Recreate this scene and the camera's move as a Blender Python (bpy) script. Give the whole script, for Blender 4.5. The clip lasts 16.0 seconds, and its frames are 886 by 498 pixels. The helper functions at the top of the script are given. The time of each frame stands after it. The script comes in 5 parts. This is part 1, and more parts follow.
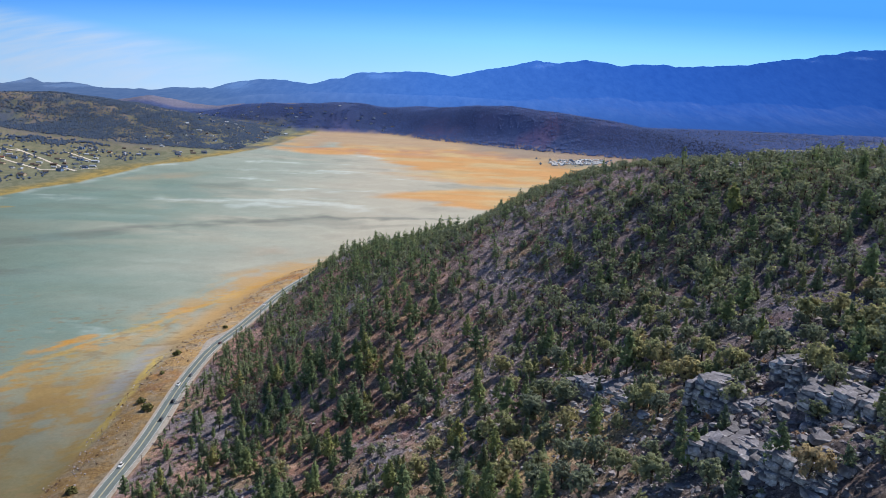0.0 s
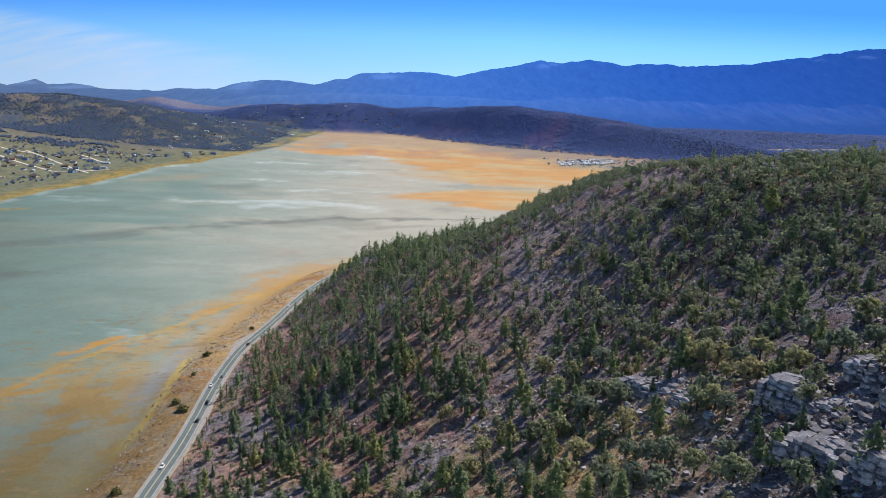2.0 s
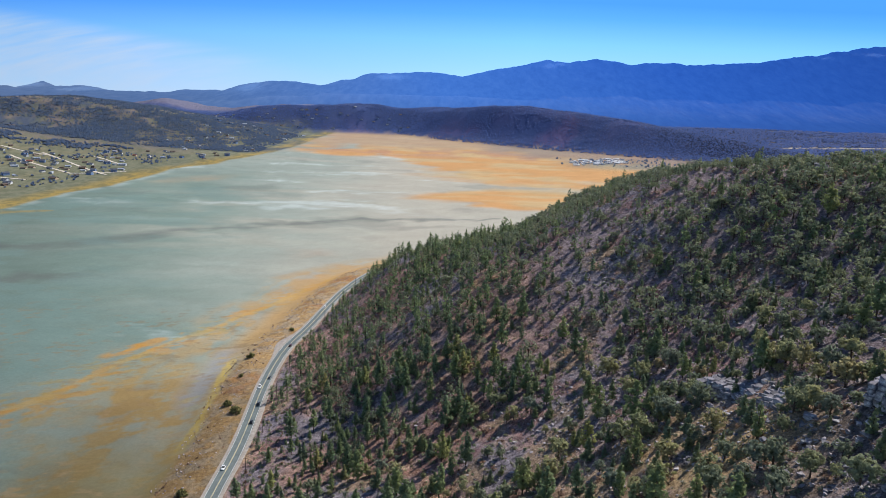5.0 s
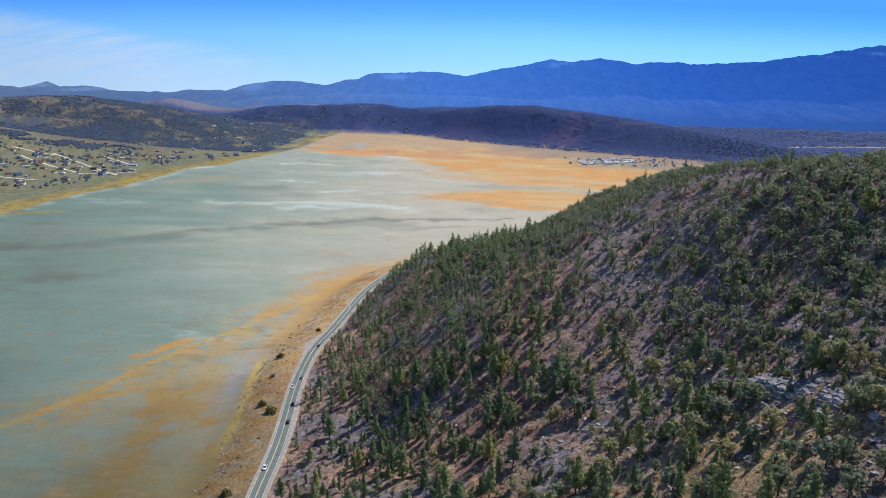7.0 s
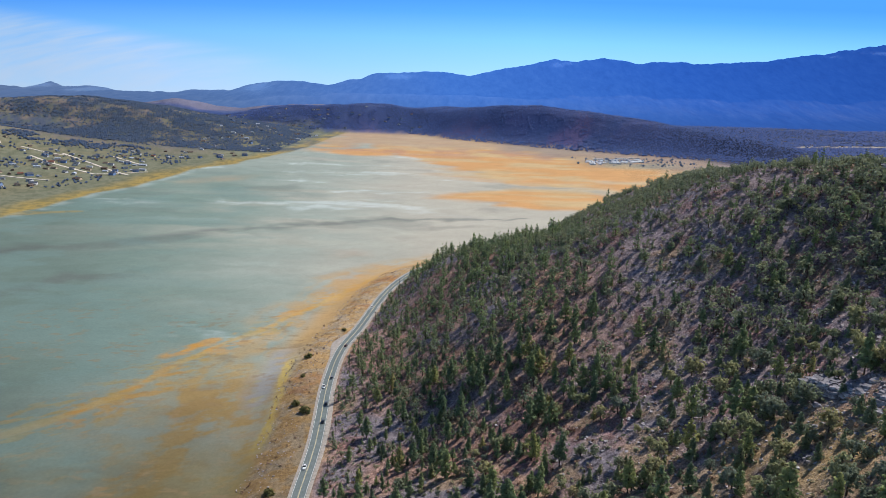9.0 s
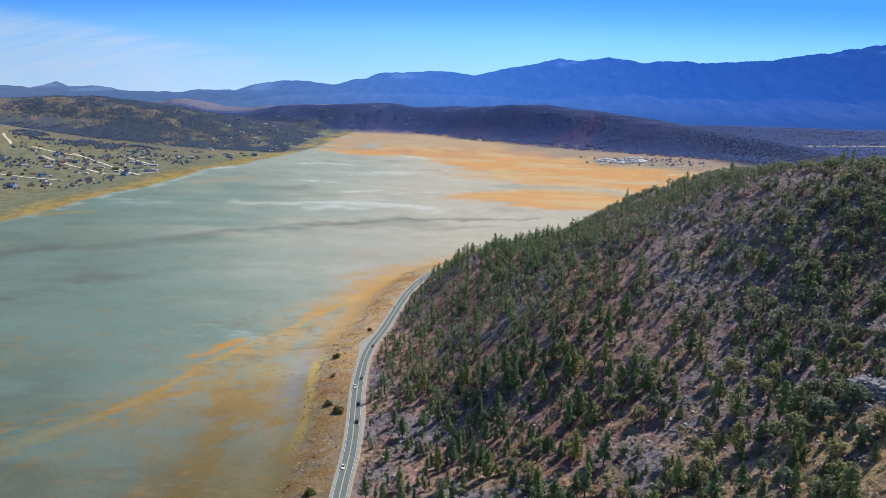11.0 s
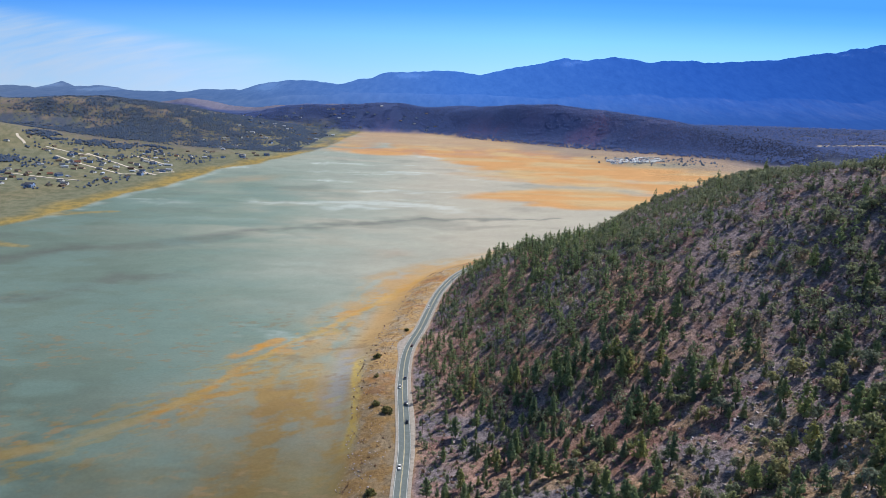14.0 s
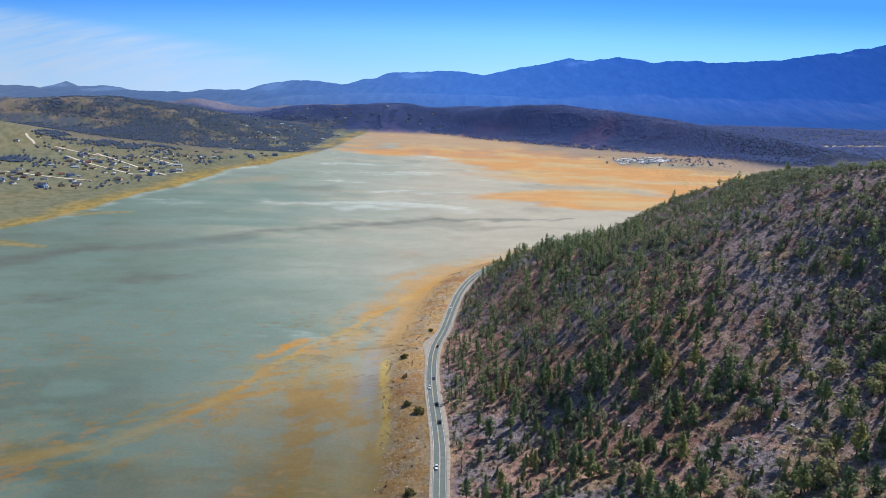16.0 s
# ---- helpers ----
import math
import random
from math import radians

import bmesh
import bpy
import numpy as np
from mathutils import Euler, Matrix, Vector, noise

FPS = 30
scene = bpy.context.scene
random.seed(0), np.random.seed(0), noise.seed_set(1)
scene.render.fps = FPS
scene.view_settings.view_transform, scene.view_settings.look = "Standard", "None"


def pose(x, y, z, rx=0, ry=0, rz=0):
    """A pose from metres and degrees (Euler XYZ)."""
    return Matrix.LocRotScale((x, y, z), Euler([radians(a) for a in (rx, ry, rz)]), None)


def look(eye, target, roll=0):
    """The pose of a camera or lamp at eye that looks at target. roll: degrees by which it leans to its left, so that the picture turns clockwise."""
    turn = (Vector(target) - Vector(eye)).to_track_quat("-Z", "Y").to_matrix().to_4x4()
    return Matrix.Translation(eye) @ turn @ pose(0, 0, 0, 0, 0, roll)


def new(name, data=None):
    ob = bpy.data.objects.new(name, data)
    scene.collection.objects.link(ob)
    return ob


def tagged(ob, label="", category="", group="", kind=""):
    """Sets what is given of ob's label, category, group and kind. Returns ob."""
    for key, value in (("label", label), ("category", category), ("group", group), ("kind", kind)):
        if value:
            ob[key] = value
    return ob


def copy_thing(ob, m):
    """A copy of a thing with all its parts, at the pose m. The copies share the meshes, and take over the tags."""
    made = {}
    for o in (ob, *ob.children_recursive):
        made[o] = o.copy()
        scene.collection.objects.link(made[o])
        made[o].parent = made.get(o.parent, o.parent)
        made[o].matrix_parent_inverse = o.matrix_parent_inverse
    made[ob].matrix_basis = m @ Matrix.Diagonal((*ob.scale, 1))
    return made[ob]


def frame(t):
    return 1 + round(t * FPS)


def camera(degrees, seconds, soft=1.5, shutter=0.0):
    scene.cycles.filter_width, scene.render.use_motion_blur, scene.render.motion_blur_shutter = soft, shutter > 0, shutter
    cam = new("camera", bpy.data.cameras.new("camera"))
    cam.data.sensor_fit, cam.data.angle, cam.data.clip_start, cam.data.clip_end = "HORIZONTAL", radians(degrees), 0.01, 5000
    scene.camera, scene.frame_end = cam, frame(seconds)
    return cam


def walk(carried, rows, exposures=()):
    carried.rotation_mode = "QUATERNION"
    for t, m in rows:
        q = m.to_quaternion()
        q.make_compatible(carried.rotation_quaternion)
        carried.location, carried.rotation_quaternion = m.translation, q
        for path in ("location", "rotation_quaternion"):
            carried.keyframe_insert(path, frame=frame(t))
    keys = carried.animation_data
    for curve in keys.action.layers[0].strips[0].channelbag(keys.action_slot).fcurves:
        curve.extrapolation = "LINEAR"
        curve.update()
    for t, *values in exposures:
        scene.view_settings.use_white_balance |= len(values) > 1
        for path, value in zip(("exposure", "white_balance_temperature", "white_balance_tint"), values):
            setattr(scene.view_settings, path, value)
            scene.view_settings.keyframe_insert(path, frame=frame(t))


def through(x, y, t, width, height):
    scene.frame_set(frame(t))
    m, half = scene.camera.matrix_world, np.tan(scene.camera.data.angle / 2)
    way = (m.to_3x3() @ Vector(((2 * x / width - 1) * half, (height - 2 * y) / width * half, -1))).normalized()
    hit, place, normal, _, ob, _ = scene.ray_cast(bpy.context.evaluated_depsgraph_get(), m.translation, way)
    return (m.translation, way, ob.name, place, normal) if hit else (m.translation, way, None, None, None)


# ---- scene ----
cam = camera(66.0, 16.0, soft=0.8)
METRES, EYE, TILT, LEAN, TURN = 165.0, 205.0, -13.8, 0.0, 0.0
PATH = [
    (0, (-3.388, 1.247, 208.664), (-3.337, 3.189, 208.188), 2.5),
    (0.5, (-8.199, 0.845, 208.722), (-8.149, 2.787, 208.246), 2.4),
    (1, (-13.231, 0.483, 208.808), (-13.182, 2.425, 208.332), 2.4),
    (1.5, (-18.296, 0.385, 208.809), (-18.248, 2.327, 208.334), 2.3),
    (2, (-23.272, 0.103, 208.882), (-23.225, 2.045, 208.406), 2.3),
    (2.5, (-28.206, -0.005, 208.855), (-28.161, 1.937, 208.379), 2.2),
    (3, (-33.39, 0.134, 208.777), (-33.346, 2.076, 208.301), 2.2),
    (3.5, (-38.373, 0.209, 208.73), (-38.331, 2.151, 208.254), 2.1),
    (4, (-43.259, 0.322, 208.714), (-43.218, 2.265, 208.238), 2.1),
    (6.5, (-68.619, -1.104, 209.03), (-68.583, 0.837, 208.552), 1.9),
    (7, (-73.871, -1.474, 209.139), (-73.835, 0.467, 208.661), 1.9),
    (7.5, (-79.206, -1.629, 209.096), (-79.17, 0.313, 208.618), 1.9),
    (8, (-84.293, -1.696, 208.954), (-84.257, 0.246, 208.476), 1.9),
    (8.5, (-89.257, -1.886, 208.937), (-89.222, 0.056, 208.458), 1.9),
    (9, (-94.555, -2.216, 209.012), (-94.52, -0.274, 208.533), 1.9),
    (11.5, (-118.558, -3.436, 209.493), (-118.53, -1.495, 209.012), 1.8),
    (12, (-123.58, -3.266, 209.373), (-123.551, -1.325, 208.893), 1.8),
    (12.5, (-128.286, -3.183, 209.341), (-128.259, -1.242, 208.859), 1.8),
    (13, (-133.476, -3.148, 209.26), (-133.449, -1.207, 208.778), 1.8),
    (13.5, (-138.318, -3.379, 209.2), (-138.292, -1.438, 208.718), 1.8),
    (14, (-143.423, -3.141, 208.985), (-143.397, -1.2, 208.503), 1.8),
    (14.5, (-148.362, -2.669, 208.6), (-148.337, -0.728, 208.118), 1.8),
    (15, (-153.528, -2.627, 208.455), (-153.502, -0.686, 207.974), 1.8),
    (15.5, (-158.372, -3.459, 208.813), (-158.348, -1.518, 208.331), 1.9),
    (16, (-162.785, -4.199, 209.138), (-162.762, -2.258, 208.656), 1.8),
]
walk(cam, [(t, look(eye, target, roll)) for t, eye, target, roll in PATH])

# ---- light ----
SUN_AZIMUTH, SUN_HEIGHT = 50.0, 46.0          # degrees: right of straight ahead, above the horizon
sun_from = Vector((math.sin(radians(SUN_AZIMUTH)) * math.cos(radians(SUN_HEIGHT)),
                   math.cos(radians(SUN_AZIMUTH)) * math.cos(radians(SUN_HEIGHT)), math.sin(radians(SUN_HEIGHT))))
sun = new("sun", bpy.data.lights.new("sun", "SUN"))
sun.data.energy, sun.data.angle, sun.data.color = 4.1, radians(0.53), (1.0, 0.965, 0.92)
sun.matrix_basis = look(sun_from * 100, (0, 0, 0))
world = bpy.data.worlds.new("sky")
scene.world = world
world.use_nodes = True
sky = world.node_tree.nodes.new("ShaderNodeTexSky")
sky.sky_type, sky.sun_disc = "NISHITA", False
sky.sun_elevation, sky.sun_rotation = radians(SUN_HEIGHT), radians(SUN_AZIMUTH)
sky.altitude, sky.air_density, sky.dust_density, sky.ozone_density = 2500, 1.0, 0.0, 6.0
back = world.node_tree.nodes["Background"]
back.inputs["Strength"].default_value = 0.105
world.node_tree.links.new(sky.outputs["Color"], back.inputs["Color"])
scene.view_settings.exposure = 0.4


# ---- small tools ----
def srgb(r, g, b):
    return tuple((c / 255 / 12.92 if c <= 10 else ((c / 255 + 0.055) / 1.055) ** 2.4) for c in (r, g, b))


def smooth(v, a, b):
    k = np.clip((v - a) / (b - a), 0, 1)
    return k * k * (3 - 2 * k)


def lattice(ix, iy, seed):
    h = (ix.astype(np.int64) * 374761393 + iy.astype(np.int64) * 668265263 + seed * 1442695041) & 0xFFFFFFFF
    h = ((h ^ (h >> 13)) * 1274126177) & 0xFFFFFFFF
    return ((h ^ (h >> 16)) & 0xFFFFFF) / 0xFFFFFF


def vnoise(x, y, seed):
    ix, iy = np.floor(x), np.floor(y)
    fx, fy = x - ix, y - iy
    fx, fy = fx * fx * (3 - 2 * fx), fy * fy * (3 - 2 * fy)
    a, b = lattice(ix, iy, seed), lattice(ix + 1, iy, seed)
    c, d = lattice(ix, iy + 1, seed), lattice(ix + 1, iy + 1, seed)
    return (a + (b - a) * fx) * (1 - fy) + (c + (d - c) * fx) * fy


def fbm(x, y, size, octaves=4, seed=1, sy=None):
    """Cloudy noise from 0 to 1; size: metres of its largest forms (sy: along y)."""
    sy = sy or size
    total, weight, amp = 0, 0, 1.0
    for k in range(octaves):
        total = total + amp * vnoise(x / size * 2 ** k + 17.3 * k, y / sy * 2 ** k - 9.1 * k, seed + 31 * k)
        weight += amp
        amp *= 0.55
    return total / weight


def near_line(x, y, line):
    """Distance to a polyline, and how far along it from 0 to 1."""
    best, along = np.full(x.shape, 1e9), np.zeros(x.shape)
    n = len(line) - 1
    for k in range(n):
        (ax, ay), (bx, by) = line[k], line[k + 1]
        dx, dy = bx - ax, by - ay
        s = np.clip(((x - ax) * dx + (y - ay) * dy) / (dx * dx + dy * dy), 0, 1)
        d = np.hypot(x - ax - s * dx, y - ay - s * dy)
        closer = d < best
        best, along = np.where(closer, d, best), np.where(closer, (k + s) / n, along)
    return best, along


def mix(a, b, w):
    return a + (np.asarray(b) - a) * w[..., None]


def mesh_of(name, verts, faces, normals=None, material=None, flat=True):
    """A mesh from arrays; normals, where given, round off the shading of loose foliage."""
    me = bpy.data.meshes.new(name)
    verts, faces = np.asarray(verts, np.float32), np.asarray(faces, np.int32)
    size = faces.shape[1]
    me.vertices.add(len(verts))
    me.vertices.foreach_set("co", verts.ravel())
    me.loops.add(faces.size)
    me.loops.foreach_set("vertex_index", faces.ravel())
    me.polygons.add(len(faces))
    me.polygons.foreach_set("loop_start", np.arange(0, faces.size, size, dtype=np.int32))
    me.polygons.foreach_set("use_smooth", np.full(len(faces), normals is not None or not flat))
    me.update(calc_edges=True)
    if normals is not None:
        me.normals_split_custom_set_from_vertices(np.asarray(normals, np.float32).tolist())
    if material:
        me.materials.append(material)
    return me


def part(name, bm, material, parent, label=""):
    """A bmesh as one mesh object under a thing or a part."""
    me = bpy.data.meshes.new(name)
    bm.to_mesh(me)
    bm.free()
    me.materials.append(material)
    ob = new(name, me)
    ob.parent = parent
    return tagged(ob, label)


def shared(name, me, parent, m=None):
    ob = new(name, me)
    ob.parent = parent
    if m is not None:
        ob.matrix_basis = m
    return ob


# ---- materials ----
def material(name, rough=0.9, metal=0.0):
    mat = bpy.data.materials.new(name)
    mat.use_nodes = True
    nodes, links = mat.node_tree.nodes, mat.node_tree.links
    shader = nodes["Principled BSDF"]
    shader.inputs["Roughness"].default_value, shader.inputs["Metallic"].default_value = rough, metal
    shader.inputs["Specular IOR Level"].default_value = 0.25
    return mat, nodes, links, shader


def noise_node(nodes, links, size, detail=4, rough=0.6, kind="Object"):
    co = nodes.new("ShaderNodeTexCoord")
    tex = nodes.new("ShaderNodeTexNoise")
    tex.inputs["Scale"].default_value, tex.inputs["Detail"].default_value, tex.inputs["Roughness"].default_value = 1 / size, detail, rough
    links.new(co.outputs[kind], tex.inputs["Vector"])
    return tex


def ramp_node(nodes, links, source, stops):
    ramp = nodes.new("ShaderNodeValToRGB")
    while len(ramp.color_ramp.elements) < len(stops):
        ramp.color_ramp.elements.new(0.5)
    for e, (at, col) in zip(ramp.color_ramp.elements, stops):
        e.position, e.color = at, (*col, 1)
    links.new(source, ramp.inputs["Fac"])
    return ramp


def mottled(name, stops, size, rough=0.9, bump=0.0, bump_size=0.3, metal=0.0, per_thing=0.0):
    """A surface whose colour runs over the stops by noise, with finer grain and relief; per_thing: how far things differ in brightness."""
    mat, nodes, links, shader = material(name, rough, metal)
    tex = noise_node(nodes, links, size)
    ramp = ramp_node(nodes, links, tex.outputs["Fac"], stops)
    colour = ramp.outputs["Color"]
    grain = noise_node(nodes, links, max(size / 9, 0.02), 3)
    spread = ramp_node(nodes, links, grain.outputs["Fac"], [(0.25, (0.7,) * 3), (0.75, (1.25,) * 3)])
    mul = nodes.new("ShaderNodeMix")
    mul.data_type, mul.blend_type = "RGBA", "MULTIPLY"
    mul.inputs["Factor"].default_value = 1.0
    links.new(colour, mul.inputs["A"])
    links.new(spread.outputs["Color"], mul.inputs["B"])
    colour = mul.outputs["Result"]
    if per_thing:
        info = nodes.new("ShaderNodeObjectInfo")
        own = ramp_node(nodes, links, info.outputs["Random"], [(0, (1 - per_thing,) * 3), (1, (1 + per_thing,) * 3)])
        m2 = nodes.new("ShaderNodeMix")
        m2.data_type, m2.blend_type = "RGBA", "MULTIPLY"
        m2.inputs["Factor"].default_value = 1.0
        links.new(colour, m2.inputs["A"])
        links.new(own.outputs["Color"], m2.inputs["B"])
        colour = m2.outputs["Result"]
    links.new(colour, shader.inputs["Base Color"])
    if bump:
        relief = noise_node(nodes, links, bump_size, 5, 0.7)
        b = nodes.new("ShaderNodeBump")
        b.inputs["Strength"].default_value, b.inputs["Distance"].default_value = 1.0, bump
        links.new(relief.outputs["Fac"], b.inputs["Height"])
        links.new(b.outputs["Normal"], shader.inputs["Normal"])
    return mat


def foliage(name, stops, island=False, through=0.5, place=False):
    """Leaves: each tree (or each clump) takes its colour from the stops; some light comes through."""
    mat, nodes, links, shader = material(name, 0.75)
    shader.inputs["Specular IOR Level"].default_value = 0.04
    if place:                                   # a whole wood in one mesh: the colour changes from tree to tree by place
        where = noise_node(nodes, links, 5.0, 2, 0.5)
        wider = nodes.new("ShaderNodeMapRange")
        wider.inputs["From Min"].default_value, wider.inputs["From Max"].default_value = 0.3, 0.82
        links.new(where.outputs["Fac"], wider.inputs["Value"])
        source = wider.outputs["Result"]
    elif island:
        info = nodes.new("ShaderNodeNewGeometry")
        source = info.outputs["Random Per Island"]
    else:
        info = nodes.new("ShaderNodeObjectInfo")
        source = info.outputs["Random"]
    ramp = ramp_node(nodes, links, source, stops)
    grain = noise_node(nodes, links, 1.3, 3, 0.7)
    spread = ramp_node(nodes, links, grain.outputs["Fac"], [(0.3, (0.6,) * 3), (0.7, (1.45,) * 3)])
    mul = nodes.new("ShaderNodeMix")
    mul.data_type, mul.blend_type = "RGBA", "MULTIPLY"
    mul.inputs["Factor"].default_value = 1.0
    links.new(ramp.outputs["Color"], mul.inputs["A"])
    links.new(spread.outputs["Color"], mul.inputs["B"])
    links.new(mul.outputs["Result"], shader.inputs["Base Color"])
    if through:
        leaf = nodes.new("ShaderNodeBsdfTranslucent")
        both = nodes.new("ShaderNodeMixShader")
        both.inputs["Fac"].default_value = through
        links.new(mul.outputs["Result"], leaf.inputs["Color"])
        links.new(shader.outputs["BSDF"], both.inputs[1])
        links.new(leaf.outputs["BSDF"], both.inputs[2])
        links.new(both.outputs["Shader"], nodes["Material Output"].inputs["Surface"])
    return mat


def ground_material():
    """Earth, salt and grass: the large pattern lies on the sheet as a colour, grain and pebbles come from noise."""
    mat, nodes, links, shader = material("ground", 1.0)
    shader.inputs["Specular IOR Level"].default_value = 0.04
    tone = nodes.new("ShaderNodeAttribute")
    tone.attribute_name = "tone"
    rough = nodes.new("ShaderNodeAttribute")
    rough.attribute_name = "stony"
    last = tone.outputs["Color"]
    for size, low, high in ((9.0, 0.70, 1.28), (2.2, 0.42, 1.55), (0.6, 0.45, 1.6)):
        tex = noise_node(nodes, links, size, 4, 0.65)
        spread = ramp_node(nodes, links, tex.outputs["Fac"], [(0.3, (low,) * 3), (0.7, (high,) * 3)])
        mul = nodes.new("ShaderNodeMix")
        mul.data_type, mul.blend_type = "RGBA", "MULTIPLY"
        links.new(last, mul.inputs["A"])
        links.new(spread.outputs["Color"], mul.inputs["B"])
        amount = nodes.new("ShaderNodeMath")
        amount.operation, amount.use_clamp = "MULTIPLY_ADD", True
        amount.inputs[1].default_value, amount.inputs[2].default_value = 0.9, 0.1
        links.new(rough.outputs["Fac"], amount.inputs[0])
        links.new(amount.outputs["Value"], mul.inputs["Factor"])
        last = mul.outputs["Result"]
    chips = noise_node(nodes, links, 1.8, 4, 0.8)          # pale broken stones lying about
    pale = ramp_node(nodes, links, chips.outputs["Fac"], [(0.59, (0, 0, 0)), (0.64, (0.9, 0.9, 0.9))])
    few = nodes.new("ShaderNodeMath")
    few.operation, few.use_clamp = "MULTIPLY_ADD", True
    few.inputs[1].default_value, few.inputs[2].default_value = 1.2, -0.45
    links.new(rough.outputs["Fac"], few.inputs[0])
    lying = nodes.new("ShaderNodeMath")
    lying.operation = "MULTIPLY"
    links.new(pale.outputs["Color"], lying.inputs[0])
    links.new(few.outputs["Value"], lying.inputs[1])
    stones = nodes.new("ShaderNodeMix")
    stones.data_type = "RGBA"
    stones.inputs["B"].default_value = (*srgb(150, 139, 132), 1)
    links.new(lying.outputs["Value"], stones.inputs["Factor"])
    links.new(last, stones.inputs["A"])
    links.new(stones.outputs["Result"], shader.inputs["Base Color"])
    relief = noise_node(nodes, links, 0.9, 6, 0.75)
    b = nodes.new("ShaderNodeBump")
    b.inputs["Distance"].default_value = 0.8
    links.new(rough.outputs["Fac"], b.inputs["Strength"])
    links.new(relief.outputs["Fac"], b.inputs["Height"])
    links.new(b.outputs["Normal"], shader.inputs["Normal"])
    return mat


M_GROUND = ground_material()
M_ASPHALT = mottled("asphalt", [(0.3, srgb(92, 100, 98)), (0.7, srgb(112, 120, 117))], 3.0, 0.85, 0.01, 0.05)
M_GRAVEL = mottled("gravel", [(0.3, srgb(138, 129, 118)), (0.7, srgb(172, 163, 152))], 2.0, 0.95, 0.03, 0.15)
M_WHITE_LINE = mottled("white_road_paint", [(0.2, srgb(185, 185, 178)), (0.7, srgb(220, 218, 210))], 1.0, 0.7)
M_YELLOW_LINE = mottled("yellow_road_paint", [(0.2, srgb(190, 172, 120)), (0.7, srgb(215, 203, 165))], 1.0, 0.7)
M_BARK = mottled("bark", [(0.3, (0.05, 0.035, 0.025)), (0.7, (0.16, 0.11, 0.08))], 0.4, 0.95, 0.03, 0.1)
M_DEADWOOD = mottled("weathered_wood", [(0.3, (0.20, 0.18, 0.16)), (0.7, (0.38, 0.35, 0.32))], 0.5, 0.9, 0.02, 0.1)
PINE_TONES = [(0.0, (0.170, 0.225, 0.130)), (0.4, (0.220, 0.275, 0.138)), (0.75, (0.275, 0.315, 0.138)), (0.92, (0.34, 0.345, 0.135)), (1.0, (0.39, 0.335, 0.15))]
PINYON_TONES = [(0.0, (0.205, 0.235, 0.175)), (0.4, (0.255, 0.280, 0.175)), (0.75, (0.315, 0.325, 0.170)), (0.92, (0.38, 0.355, 0.18)), (1.0, (0.41, 0.325, 0.19))]
JUNIPER_TONES = [(0.0, (0.180, 0.225, 0.150)), (0.6, (0.225, 0.27, 0.150)), (1.0, (0.29, 0.30, 0.15))]
M_PINE = foliage("pine_needles", PINE_TONES)
M_PINYON = foliage("pinyon_needles", PINYON_TONES)
M_JUNIPER = foliage("juniper_scales", JUNIPER_TONES)
M_WOOD = {"jeffrey_pine": foliage("pine_wood_needles", PINE_TONES, place=True), "pinyon_pine": foliage("pinyon_wood_needles", PINYON_TONES, place=True),
          "juniper": foliage("juniper_wood_scales", JUNIPER_TONES, place=True)}
M_SHRUB = foliage("sage_leaves", [(0.0, (0.16, 0.18, 0.11)), (0.5, (0.23, 0.22, 0.14)), (1.0, (0.28, 0.235, 0.13))], True, 0.3)
M_SCRUB = foliage("scrub_leaves", [(0.0, (0.14, 0.165, 0.11)), (0.5, (0.20, 0.22, 0.13)), (1.0, (0.26, 0.26, 0.14))], True, 0.3)
M_RUST = foliage("dry_shrub_leaves", [(0.0, (0.21, 0.125, 0.09)), (0.5, (0.26, 0.16, 0.115)), (1.0, (0.29, 0.20, 0.115))], True, 0.3)
# far woods: the blue haze of distance is mixed into the leaf colour
M_HAZY_LEFTWOOD = foliage("hazy_scrub_needles", [(0.0, (0.058, 0.090, 0.158)), (0.6, (0.072, 0.104, 0.162)), (1.0, (0.100, 0.122, 0.162))], True, 0.3)
M_HAZY_FARWOOD = foliage("hazy_distant_needles", [(0.0, (0.054, 0.098, 0.265)), (0.6, (0.068, 0.110, 0.27)), (1.0, (0.098, 0.124, 0.26))], True, 0.3)
M_ROCK = mottled("granite", [(0.30, srgb(82, 79, 85)), (0.5, srgb(128, 124, 128)), (0.68, srgb(196, 192, 191))], 3.0, 0.9, 0.08, 0.8, per_thing=0.35)
M_SCREE = mottled("broken_stone", [(0.3, srgb(98, 89, 92)), (0.7, srgb(190, 181, 180))], 3.0, 0.95, 0.05, 0.3)

# ---- the lie of the land ----
ROAD_Y = np.array([-400, 200, 297, 340, 380, 420, 470, 498, 530, 585, 634, 682, 714, 736, 760, 800, 860, 920, 1000], float)
ROAD_X = np.array([-150, -152, -157.5, -156.5, -159, -162.5, -163, -161, -153.5, -146, -138.5, -126, -113, -100, -80, -30, 60, 190, 420], float)
fine_y = np.arange(-400, 1000, 2.0)
bell = np.exp(-0.5 * (np.arange(-20, 21) / 7.0) ** 2)
fine_x = np.convolve(np.pad(np.interp(fine_y, ROAD_Y, ROAD_X), 20, mode="edge"), bell / bell.sum(), mode="valid")
ROAD_Z = 6.0


def road_x(y):
    return np.interp(y, fine_y, fine_x)


